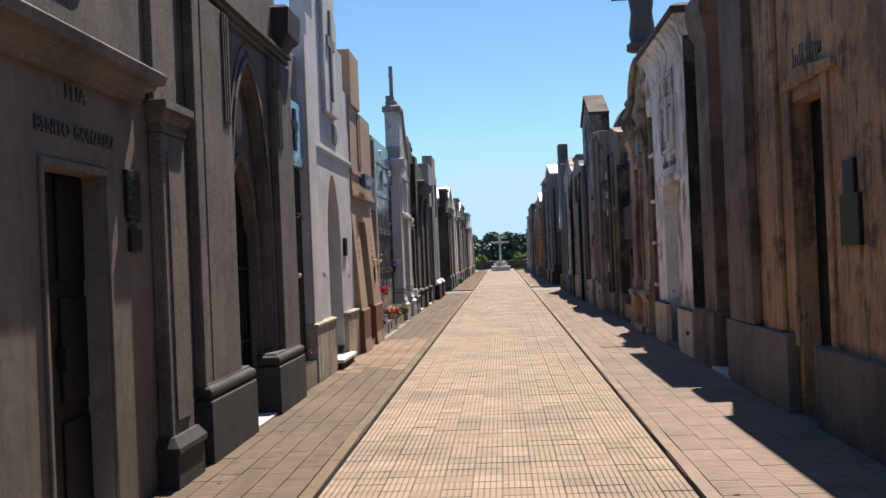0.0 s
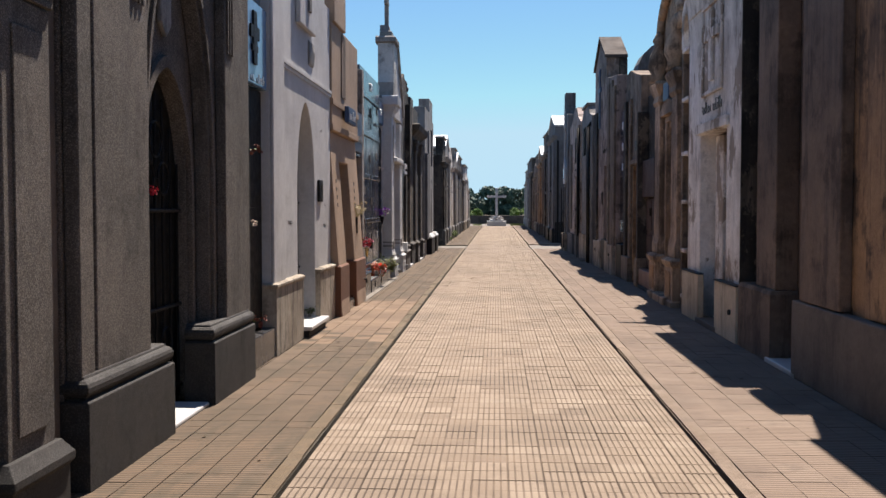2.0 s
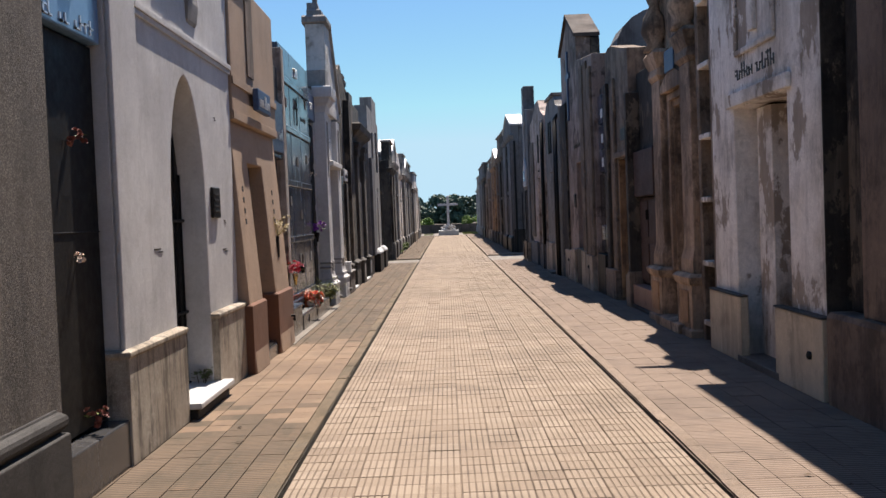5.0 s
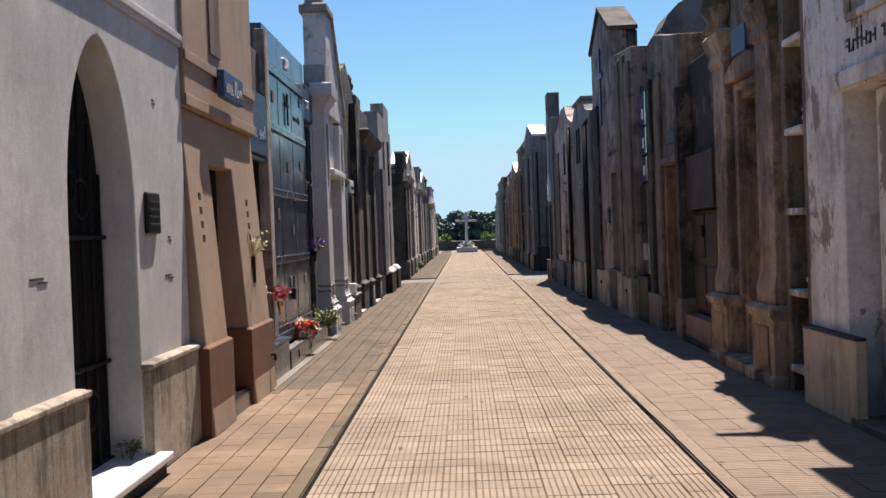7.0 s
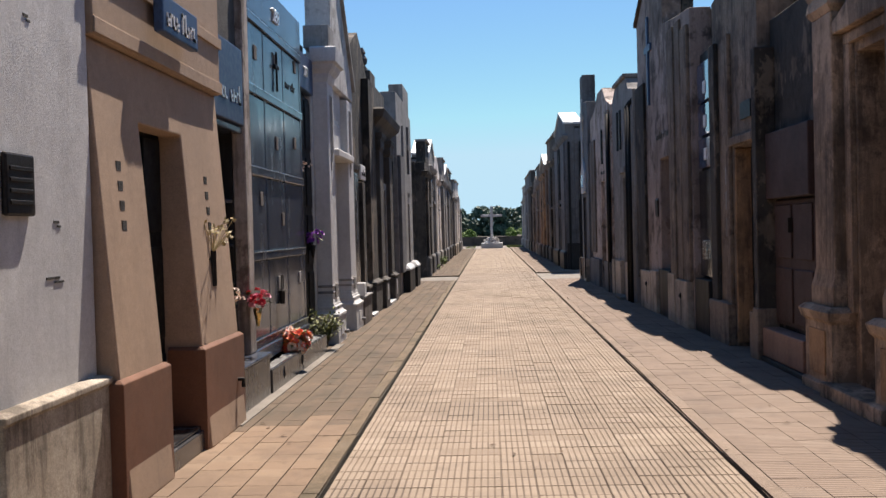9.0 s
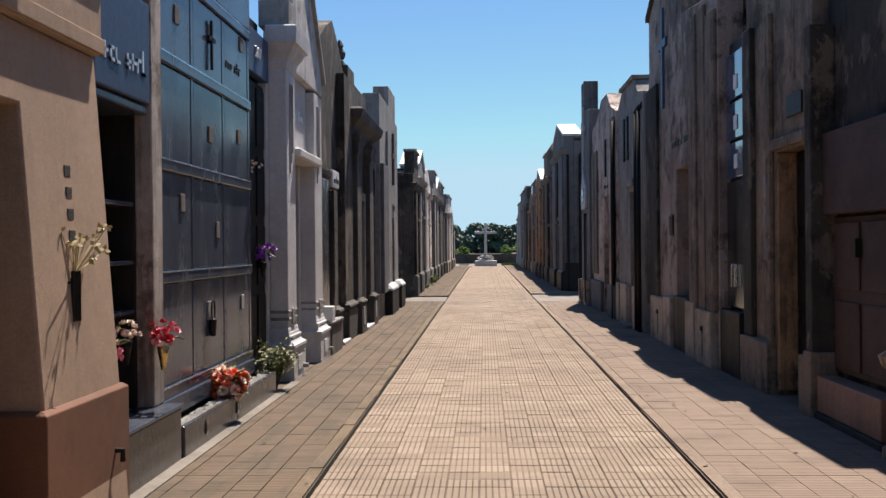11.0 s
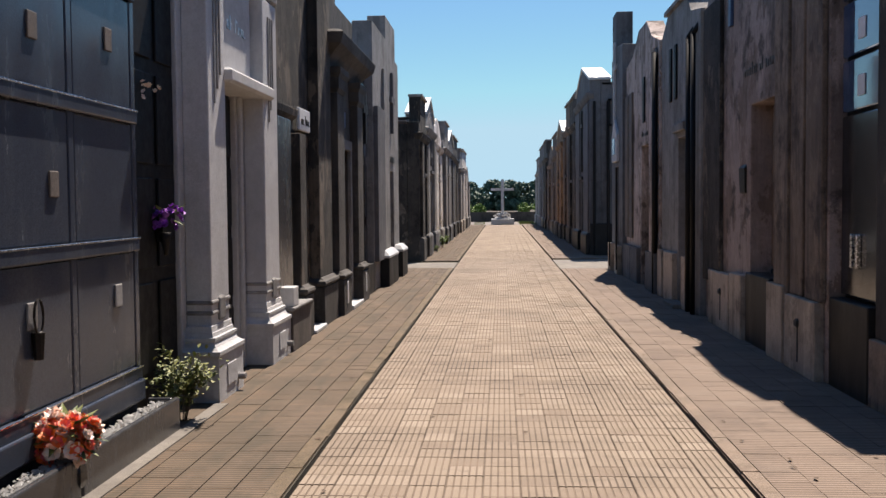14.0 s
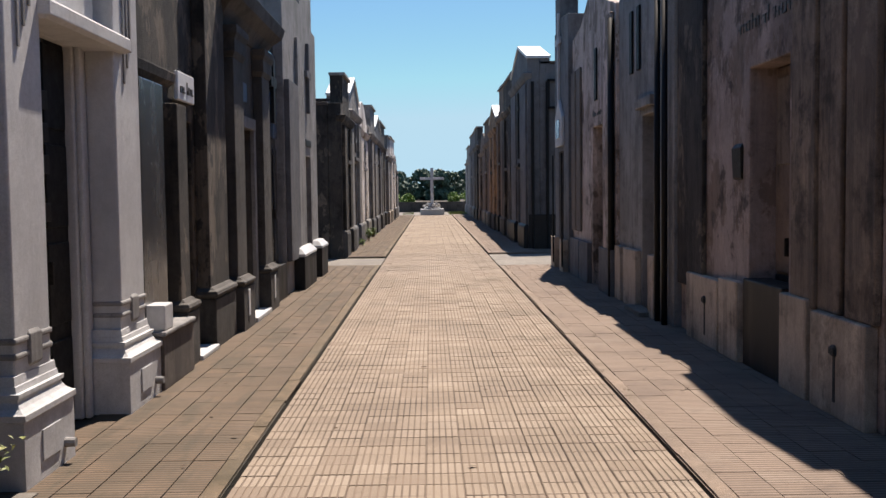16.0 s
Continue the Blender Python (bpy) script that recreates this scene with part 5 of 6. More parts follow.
t.box("post_base", 22.1, 22.3, -0.05, 0.18, 0, 0.55, TAN)

t = Tomb(1, 2.76, "stained tan mausoleum with tall doorway")
t.prism("wall", wall_outline(22.3, 24.42, [(24.42, 4.25), (24.1, 4.3), (23.8, 4.3), (22.9, 4.12), (22.3, 4.02)], [(22.45, 2.34), (23.38, 2.34)]), -0.4, 0.0, TAN)
# Dark chamber colour stands for the shaded side behind the tan front.
body(t, 22.3, 24.42, 3.8, BLACKENED_SHADED, front=-0.4)
door_leaf(t, 22.43, 23.4, 2.36, -0.2, DOORDARK)
# Jamb strip in brighter ochre than the wall; the light on it is painted.
t.box("door_jamb", 23.34, 23.378, -0.195, -0.002, 0.05, 2.335, OCHRE, label="door jamb in brighter ochre for the light on it")
t.box("door_hood", 22.35, 23.5, 0.001, 0.05, 2.36, 2.46, TAN)
t.box("plate", 22.55, 23.0, 0.001, 0.02, 2.62, 2.82, BRONZE, label="dark name plate")
t.box("plinth", 23.4, 24.42, 0.001, 0.1, 0, 0.5, TAN)
t.box("plinth", 22.3, 22.44, 0.001, 0.1, 0, 0.5, TAN)
for z in (1.3, 1.62, 1.92):
    t.boxes("photo_plate", [(23.62, 23.8, 0.001, 0.012, z, z + 0.22)], PALE, label="small faded notice")
t.box("pier", 23.45, 23.58, 0.001, 0.05, 0.5, 3.7, TAN)
t.box("pier", 24.1, 24.4, 0.001, 0.06, 0.5, 3.7, BLACKENED_SHADED)

t = Tomb(1, 2.74, "black tomb with blue glass panes and steel door handles")
t.box("wall", 24.44, 25.3, -0.5, -0.05, 0, 3.75, BLACK_MATT)
bm = bmesh.new()
ends = []
for y in (24.46, 25.28):
    arc = [t.at(y, -0.24 - 2.0 * (1 - math.cos(math.pi * i / 12)) / 2, 4.25 + 0.85 * math.sin(math.pi * i / 12) ** 0.8) for i in range(13)]
    ends.append([bm.verts.new(p) for p in (t.at(y, -0.24, 3.752), *arc, t.at(y, -2.24, 3.752))])
bm.faces.new(ends[0])
bm.faces.new(ends[1][::-1])
for i in range(len(ends[0])):
    j = (i + 1) % len(ends[0])
    bm.faces.new((ends[0][i], ends[1][i], ends[1][j], ends[0][j]))
part("vault", bm, BLUEGREY, t.top, "blue-grey rounded vault over the chamber", bevel=0.01)
for z0, z1 in ((2.2, 2.6), (2.63, 3.05), (3.08, 3.6)):
    p = t.box("glass_pane", 24.48, 25.26, -0.049, 0.0, z0, z1, BLUEGLASS, label="dark blue reflecting pane")
    t.boxes("photo_plate", [(24.75, 24.9, 0.001, 0.01, z0 + 0.1, z0 + 0.26)], PAPER, p)
dr = t.box("door", 24.48, 25.26, -0.049, 0.0, 0.75, 2.17, DARKGLASS, label="dark glass door")
t.boxes("door_handle", [(24.8, 24.83, 0.0, 0.04, 0.98, 1.24), (24.92, 24.95, 0.0, 0.04, 0.98, 1.24)], CHROME, dr, "upright steel handles")
t.box("base", 24.44, 25.3, -0.3, 0.08, 0, 0.72, BLACK_MATT)
body(t, 24.44, 25.3, 3.6, BLACK_MATT, 2.6, -0.5)

t = Tomb(1, 2.66, "weathered pinkish-white mausoleum with gable and pale plinths")
t.prism("wall", wall_outline(25.32, 30.2, [(30.2, 4.0), (30.1, 4.1), (30.1, 5.1), (28.75, 5.72), (27.4, 5.1), (27.4, 4.62), (26.3, 4.5), (25.32, 4.42)], [(26.95, 2.52), (27.9, 2.52)]), -0.3, 0.0, PINK)
body(t, 25.32, 30.2, 4.0, PINK)
t.box("inner_wall", 26.9, 27.95, -0.3, -0.24, 0, 2.6, BROWN)
t.box("door_base", 26.952, 27.898, -0.19, 0.05, 0, 0.74, BLACK_MATT, label="black granite base in the doorway")
door_leaf(t, 27.02, 27.83, 0.78, -0.2, BLACK_MATT, 1)
t.box("door_panel", 27.0, 27.85, -0.24, -0.21, 0.8, 2.5, BROWN)
t.box("door_panel", 27.06, 27.79, -0.21, -0.195, 1.7, 2.42, TAN)
for a, b, z in ((25.4, 26.28, 0.66), (26.36, 26.9, 0.72), (27.95, 28.5, 0.7), (28.56, 29.65, 0.66)):
    t.box("plinth", a, b, 0.001, 0.09, 0, z, PLINTH_OLD)
for y in (25.85, 28.95):
    t.stack("plinth_ornament", y - 0.02, y + 0.02, 0.095, [(0.1, 0.0), (0.4, 0.0), (0.42, 0.02), (0.46, 0.02), (0.48, 0.0)], GREY_DARK, back=0.09)
t.box("pilaster", 26.3, 26.75, 0.001, 0.06, 0.66, 4.36, TAN)
t.box("pilaster", 25.36, 25.8, 0.001, 0.05, 0.66, 4.2, TAN)
t.box("moss_pier", 29.2, 30.18, 0.001, 0.05, 0.5, 3.95, BLACKENED_SHADED)
t.worn_line("lettering", 26.85, 28.2, 2.84, 0.13, LETTER, 0.0, 35, "stained raised metal lettering", (7, 2, 6))
t.stack("plaque", 28.08, 28.28, 0.001, [(1.58, 0.0), (1.6, 0.02), (1.86, 0.03), (1.9, 0.0)], BRONZE, label="small dark bronze plaque")
t.boxes("cross", [(28.7, 28.82, 0.001, 0.04, 3.5, 5.0), (28.45, 29.07, 0.001, 0.038, 4.4, 4.52)], BLUESIGN)
# Attic painted dark, since its near side faces away from the sun.
t.prism("attic", [(30.08, 4.09), (30.08, 5.08), (28.75, 5.7), (27.42, 5.08), (27.42, 4.09)], -0.5, -0.31, BLACKENED_SHADED)
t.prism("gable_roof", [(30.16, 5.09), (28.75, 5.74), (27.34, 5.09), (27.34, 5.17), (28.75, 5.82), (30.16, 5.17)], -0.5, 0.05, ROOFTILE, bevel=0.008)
# Same painted shade on the set-back wall.
t.box("attic_wall", 25.34, 27.39, -1.2, -0.31, 4.09, 4.4, BLACKENED_SHADED)
t.box("stained_pilaster", 25.9, 26.28, 0.001, 0.04, 0.66, 4.38, TAN)

t = Tomb(1, 2.58, "blue-grey mausoleum with drain pipes and narrow windows")
t.prism("wall", wall_outline(30.22, 33.35, [(33.35, 4.1), (32.8, 4.35), (31.2, 4.35), (30.9, 4.1), (30.22, 4.0)], [(31.2, 2.42), (31.85, 2.42)]), -0.3, 0.0, PALE)
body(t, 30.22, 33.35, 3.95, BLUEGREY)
door_leaf(t, 31.18, 31.87, 2.44, -0.25)
for y in (30.4, 30.75):
    bm = bmesh.new()
    rod(bm, t.at(y, 0.06, 0), t.at(y, 0.06, 3.7), 0.035, n=10)
    rod(bm, t.at(y, 0.06, 3.7), t.at(y, -0.1, 3.95), 0.035, n=10)
    part("drain_pipe", bm, IRON, t.top, "black iron rain pipe", smooth=True)
for a, b in ((31.9, 32.7), (30.9, 31.18), (32.9, 33.3)):
    t.box("plinth", a, b, 0.001, 0.08, 0, 0.74, PLINTH_OLD)
for a in (31.9, 32.35):
    t.box("window", a, a + 0.16, 0.001, 0.03, 3.0, 3.8, DOORDARK)
t.box("door_hood", 31.1, 32.0, 0.001, 0.07, 2.5, 2.62, PALE)
t.box("door_step", 31.1, 31.95, 0.0, 0.2, 0, 0.06, CONCRETE)
t.boxes("coping", [(31.15, 32.85, -0.3, 0.05, 4.35, 4.42)], PALE)

t = Tomb(1, 2.54, "pale grey mausoleum with narrow door and window")
t.prism("wall", wall_outline(33.37, 37.6, [(37.6, 4.2), (36.6, 4.3), (35.8, 4.65), (34.8, 4.65), (34.2, 4.3), (33.37, 4.1)], [(34.5, 2.5), (35.4, 2.5)]), -0.3, 0.0, PINK_PALE)
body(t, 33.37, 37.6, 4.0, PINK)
door_leaf(t, 34.48, 35.42, 2.5, -0.26, BEIGE)
for a, b in ((33.4, 34.4), (35.5, 36.4), (36.5, 37.5)):
    t.box("plinth", a, b, 0.001, 0.08, 0, 0.66, BLUEGREY)
t.box("pilaster", 33.5, 34.1, 0.001, 0.06, 0.66, 4.0, PINK_PALE)
t.box("window", 34.9, 35.1, 0.001, 0.03, 2.9, 3.7, DOORDARK)
t.worn_line("lettering", 34.6, 35.4, 2.66, 0.1, LETTER, 0.0, 36, "dark raised lettering", (4, 4))
bm = bmesh.new()
rod(bm, t.at(33.46, 0.06, 0), t.at(33.46, 0.06, 3.9), 0.045, n=10)
part("drain_pipe", bm, IRON, t.top, "black iron rain pipe", smooth=True)
for a in (36.5, 37.1):
    t.box("panel", a, a + 0.45, 0.001, 0.04, 0.8, 3.6, GREY_SMOOTH)

t = Tomb(1, 2.46, "tall dark slab tomb with pale edge and black door")
t.prism("wall", wall_outline(37.62, 39.55, [(39.55, 4.6), (39.4, 4.6), (39.4, 5.55), (38.7, 5.55), (38.7, 4.8), (37.62, 4.7)], [(38.3, 2.25), (38.95, 2.25)]), -0.35, 0.0, BLUEGREY)
body(t, 37.62, 39.55, 4.4, BLUEGREY, front=-0.35)
door_leaf(t, 38.28, 38.97, 2.25, -0.28)
t.boxes("cross", [(38.72, 38.84, 0.001, 0.05, 3.2, 4.9), (38.5, 39.1, 0.001, 0.048, 4.3, 4.42)], WHITE, label="white painted cross")
t.prism("hood", [(38.15, 2.35), (39.1, 2.35), (39.1, 2.9), (38.62, 3.25), (38.15, 2.9)], 0.001, 0.06, WHITE)
t.box("panel", 38.4, 38.9, 0.061, 0.075, 2.5, 2.85, BLUEPANEL)
for a, b in ((37.7, 38.25), (39.0, 39.53)):
    t.box("plinth", a, b, 0.001, 0.1, 0, 0.6, PLINTH_OLD)
    t.box("corner_rail", a, a + 0.05, 0.1, 0.13, 0.1, 2.2, IRON)

# ---- the far rows ----


def far_tomb(side, face, y0, y1, hgt, style, mat, base, label, seed, door=DOORDARK):
    """A plainer mausoleum of the far rows: shaped top, door, plinths, cornice, cross or window."""
    rng = random.Random(seed)
    t = Tomb(side, face, label, group="far mausoleums")
    w, mid = y1 - y0, (y0 + y1) / 2
    dw = min(1.0, w * 0.28)
    dz = rng.uniform(2.1, 2.5)
    if style == "gable":
        roof = [(y1, hgt - 0.55), (mid, hgt), (y0, hgt - 0.55)]
    elif style == "step":
        roof = [(y1, hgt - 0.7), (y1 - w * 0.2, hgt - 0.7), (y1 - w * 0.2, hgt), (y0 + w * 0.2, hgt), (y0 + w * 0.2, hgt - 0.7), (y0, hgt - 0.7)]
    elif style == "round":
        roof = [(y1 - w * i / 8, hgt - 0.7 + 0.7 * math.sin(math.pi * i / 8)) for i in range(9)]
    else:
        roof = [(y1, hgt), (y0, hgt)]
    t.prism("wall", wall_outline(y0, y1, roof, [(mid - dw / 2, dz), (mid + dw / 2, dz)]), -0.3, 0.0, mat)
    body(t, y0, y1, hgt - 0.75, mat)
    door_leaf(t, mid - dw / 2 - 0.02, mid + dw / 2 + 0.02, dz + 0.02, -0.22, door)
    for a, b in ((y0 + 0.03, mid - dw / 2 - 0.1), (mid + dw / 2 + 0.1, y1 - 0.03)):
        t.stack("plinth", a, b, 0.1, [(0, 0.02), (0.55, 0.02), (0.6, 0.0), (0.64, -0.05)], base, back=0.0)
        t.box("pilaster", a + 0.15, b - 0.15, 0.001, rng.choice((0.05, 0.08)), 0.6, hgt - 1.2, mat)
    t.stack("cornice", y0 + 0.02, y1 - 0.02, 0.02, [(hgt - 1.15, 0.0), (hgt - 1.08, 0.06), (hgt - 0.98, 0.1), (hgt - 0.95, 0.04)], mat)
    t.box("door_hood", mid - dw / 2 - 0.15, mid + dw / 2 + 0.15, 0.001, 0.09, dz + 0.05, dz + 0.15, base)
    if rng.random() < 0.5:
        t.boxes("cross", [(mid - 0.06, mid + 0.06, 0.001, 0.05, dz + 0.3, hgt - 1.25), (mid - 0.25, mid + 0.25, 0.001, 0.048, hgt - 1.75, hgt - 1.63)], base)
    else:
        t.box("window", mid - 0.15, mid + 0.15, 0.001, 0.03, dz + 0.3, hgt - 1.25, DOORDARK)
    if style == "gable":
        t.prism("roof", [(y1 + 0.05, hgt - 0.53), (mid, hgt + 0.06), (y0 - 0.05, hgt - 0.53), (y0 - 0.05, hgt - 0.61), (mid, hgt - 0.02), (y1 + 0.05, hgt - 0.61)], -0.6, 0.04, SHEET, label="bright sheet-metal roof")
        t.prism("roof_end", [(y1, hgt - 0.76), (y1, hgt - 0.61), (mid, hgt - 0.03), (y0, hgt - 0.61), (y0, hgt - 0.76)], -0.58, -0.31, mat)
    if style in ("flat", "step"):
        t.boxes("coping", [(y0 + (w * 0.19 if style == "step" else -0.03), y1 - (w * 0.19 if style == "step" else -0.03), -0.32, 0.06, hgt, hgt + 0.07)], PALE)
    return t


FAR_LEFT = (
    (42.75, 45.6, 4.3, "step", BLACKENED_SHADED, DARKSTONE, "dark stepped mausoleum at a lane corner"),
    (45.65, 49.2, 4.65, "gable", PALE, BLUEGREY, "pale mausoleum with white gable and glass front"),
    (49.25, 53.6, 4.4, "round", WHITE_OLD, PALE, "old white mausoleum with round top"),
    (53.65, 57.6, 4.5, "step", PALE, BLUEGREY, "pale grey stepped mausoleum beside the pavement"),
    (57.65, 62.0, 4.55, "gable", BLUEGREY, GREY_DARK, "blue-grey gabled mausoleum with dark base"),
    (62.05, 66.6, 4.5, "flat", DARKSTONE, BLACK_MATT, "dark stone mausoleum with flat top"),
    (66.65, 71.8, 4.2, "step", PALE, BEIGE_RUN, "pale stepped mausoleum with beige base"),
    (71.85, 77.6, 4.4, "flat", WHITE_OLD, GREY_DARK, "old white mausoleum with flat top"),
    (77.65, 83.5, 3.8, "round", PALE, PALE, "pale mausoleum at the row's end"),
)
FAR_RIGHT = (
    (45.2, 50.2, 5.5, "gable", BLUEGREY, BLACK_MATT, "pale gabled mausoleum with black base and bright roof"),
    (50.25, 54.2, 5.1, "flat", BLACKENED_SHADED, DARKSTONE, "blackened plaster mausoleum with flat top"),
    (54.25, 57.6, 5.2, "step", BROWN, BLACK_MATT, "brown plaster mausoleum with stepped top"),
    (57.65, 61.8, 4.9, "gable", OCHRE, DARKSTONE, "ochre plaster mausoleum with bright gable"),
    (61.85, 66.6, 4.6, "flat", BROWN, BEIGE_RUN, "brown plaster mausoleum with flat top"),
    (66.65, 71.8, 4.4, "round", TAN, BROWN, "tan mausoleum with round top"),
    (71.85, 76.6, 4.9, "step", DARKSTONE, BLACK_MATT, "dark stone mausoleum with stepped top"),
    (76.65, 83.6, 4.9, "flat", BLUEGREY, PALE, "blue-grey plaster mausoleum with flat top"),
    (83.65, 92.6, 4.5, "step", PALE, PALE, "pale plaster mausoleum with stepped top"),
)
for i, (y0, y1, hgt, style, mat, base, label) in enumerate(FAR_LEFT):
    far_tomb(-1, 2.12 + 0.04 * (i % 3), y0, y1, hgt, style, mat, base, label, 100 + i)
for i, (y0, y1, hgt, style, mat, base, label) in enumerate(FAR_RIGHT):
    t = far_tomb(1, 2.46 + 0.04 * (i % 3), y0, y1, hgt, style, mat, base, label, 200 + i)
    if i == 0:
        for d in (-0.12, -0.5, -0.95):
            bm = bmesh.new()
            rod(bm, t.at(y0 - 0.05, d, 0.0), t.at(y0 - 0.05, d, 4.3), 0.04, n=8)
            part("drain_pipe", bm, IRON, t.top, "black iron rain pipe")
        t.boxes("duct_box", [(y0 - 0.12, y0 - 0.01, -1.2, -0.5, 3.6, 3.66), (y0 - 0.12, y0 - 0.01, -1.2, -0.5, 4.3, 4.36), (y0 - 0.12, y0 - 0.01, -1.2, -1.14, 3.6, 4.36), (y0 - 0.12, y0 - 0.01, -0.56, -0.5, 3.6, 4.36)], IRON)
        t.box("side_base", y0 - 0.06, y0 - 0.004, -2.5, 0.0, 0, 0.9, BLACK_MATT, label="black base along the side wall")

# ---- the end of the walk: cross, hedge, trees ----
mon = thing("stone_cross", "tall white stone cross on a stepped pedestal", "cross")
CX, CY = 0.03, 86.6
for name, hw, z0, z1 in (("step", 0.8, -0.02, 0.38), ("step", 0.55, 0.382, 0.52), ("pedestal", 0.32, 0.522, 0.78)):
    bm = bmesh.new()
    add_box(bm, CX - hw, CX + hw, CY - hw, CY + hw, z0, z1)
    part(name, bm, MARBLE, mon, bevel=0.03)
bm = bmesh.new()
add_box(bm, CX - 0.1, CX + 0.1, CY - 0.09, CY + 0.09, 0.78, 3.12)
part("upright", bm, MARBLE, mon, bevel=0.015)
bm = bmesh.new()
add_box(bm, CX - 0.8, CX + 0.8, CY - 0.085, CY + 0.085, 2.33, 2.5)
part("crossbar", bm, MARBLE, mon, bevel=0.015)
bm = bmesh.new()
rng = random.Random(51)
for i in range(26):
    a, r, s = rng.uniform(0, 6.28), rng.uniform(0.3, 0.6), rng.uniform(0.08, 0.16)
    p = Vector((CX + r * math.cos(a), CY + r * math.sin(a), 0.55 + (0.6 - r) * 0.5))
    vs = [bm.verts.new(p + Vector((rng.uniform(0.6, 1) * s * u, rng.uniform(0.6, 1) * s * v, rng.uniform(0.6, 1.2) * s * w))) for u, v, w in ((1, 0, 0), (0, 1, 0), (-1, 0, 0), (0, -1, 0), (0, 0, 1), (0, 0, -1))]
    for k in range(4):
        bm.faces.new((vs[k], vs[(k + 1) % 4], vs[4]))
        bm.faces.new((vs[(k + 1) % 4], vs[k], vs[5]))
part("rockwork", bm, PALE, mon, "rough stones round the foot")

end_wall = slab("wall_end", -30, 30, 97, 97.3, -0.05, 0.75, DARKSTONE, "low dark wall across the end of the walk", "wall")


def leafy_mass(name, c, rx, ry, rz, mat, label, n, size, seed, trunk=False, category="tree"):
    """A tree or bush: trunk and limbs, and clumps of leaves with gaps between them."""
    rng = random.Random(seed)
    top = thing(name, label, category, group="far trees" if trunk else "")
    base = Vector(c)
    bm = bmesh.new()
    low = 0.04
    rod(bm, base, base + Vector((0, 0, rz * (0.9 if trunk else 0.4))), rz * 0.045, rz * 0.02, 7)
    lumps = []
    for _ in range(13):
        a, e = rng.uniform(0, 6.28), rng.uniform(low, 1.0)
        k = math.sqrt(max(0.05, 1 - (2 * (e - low) / (1 - low) - 0.9) ** 2 * 0.8))
        p = base + Vector((math.cos(a) * rx * k * rng.uniform(0.35, 0.85), math.sin(a) * ry * k * rng.uniform(0.35, 0.85), rz * 2 * e * 0.85))
        lumps.append((p, rng.uniform(0.3, 0.5)))
        rod(bm, base + Vector((0, 0, rz * 0.5)), p, rz * 0.02, rz * 0.006, 5)
    part("trunk", bm, BARK, top)
    bm = bmesh.new()
    for _ in range(n):
        p, k = rng.choice(lumps)
        v = Vector((rng.gauss(0, 1), rng.gauss(0, 1), rng.gauss(0, 1))).normalized() * rng.uniform(0.5, 1.0) ** 0.5
        q = p + Vector((v.x * rx * k, v.y * ry * k, v.z * rz * k * 0.9))
        q.z = max(q.z, 0.02)
        rot = (v + Vector((rng.gauss(0, 0.6), rng.gauss(0, 0.6), rng.gauss(0, 0.6)))).to_track_quat("Y", "Z")
        s = size * rng.uniform(0.6, 1.4)
        bm.faces.new([bm.verts.new(q + rot @ Vector(x)) for x in ((-s, 0, -s * 0.4), (s * 0.2, 0.2 * s, -s), (s, 0, s * 0.3), (-s * 0.1, 0.2 * s, s))])
    part("crown", bm, mat, top)
    return top


for i, (x, y, r) in enumerate(((-3.0, 94.5, 1.2), (-1.9, 95, 0.8), (2.6, 94.5, 1.2), (1.7, 95.2, 0.7), (4.6, 95, 1.1), (-5.0, 95, 1.1))):
    leafy_mass("bush", (x, y + 4.2, 0), r, r, 0.72, LEAF_BUSH, "round sunlit green bush behind the end wall", 1300, 0.07, 300 + i, category="bush")
rng = random.Random(61)
for i in range(22):
    x = -46 + i * 4.4 + rng.uniform(-1.2, 1.2)
    leafy_mass("tree", (x, 225 + rng.uniform(-14, 14), 0), 3.9, 3.2, rng.uniform(2.9, 3.4), LEAF_FAR, "dark green leafy tree in a distant belt, haze in its colour", 3200, 0.3, 400 + i, True)
bm = bmesh.new()
rng = random.Random(71)
for k in range(2200):
    x = rng.choice((rng.uniform(1.2, 2.2), rng.uniform(-2.0, -1.25) if k % 5 == 0 else rng.uniform(1.2, 2.4)))
    y, s = rng.uniform(86, 93), rng.uniform(0.05, 0.14)
    w = rng.uniform(-0.02, 0.02)
    bm.faces.new([bm.verts.new(p) for p in ((x, y, -0.02), (x + 0.012, y, -0.02), (x + w, y + w, s))])
grass = part("grass", bm, GRASS)
tagged(grass, "short bright grass at the end of the walk", "grass", kind="stuff")
shrub("weed", (-1.98, 50.3, 0.01), 0.22, 0.45, LEAF_BUSH, "green weed at the foot of a tomb", 260, 0.06, 81)
shrub("weed", (-2.0, 53.2, 0.01), 0.16, 0.35, LEAF_BUSH, "green weed at the foot of a tomb", 180, 0.06, 82)
shrub("weed", (-2.0, 47.4, 0.01), 0.12, 0.25, LEAF_BUSH, "green weed at the foot of a tomb", 120, 0.05, 83)

# ---- fallen leaves ----
bm = bmesh.new()
rng = random.Random(91)
for _ in range(150):
    x, y = rng.choice((rng.uniform(-2.0, -1.0), rng.uniform(-1.0, 1.2), rng.uniform(1.3, 2.5))), rng.uniform(5, 40)
    a, s = rng.uniform(0, 6.28), rng.uniform(0.015, 0.035)
    u, v = Vector((math.cos(a), math.sin(a), 0)) * s, Vector((-math.sin(a), math.cos(a), 0)) * s * 0.5
    p = Vector((x, y, 0.012))
    bm.faces.new([bm.verts.new(q) for q in (p - u, p + v + Vector((0, 0, 0.008)), p + u + Vector((0, 0, 0.004)), p - v)])
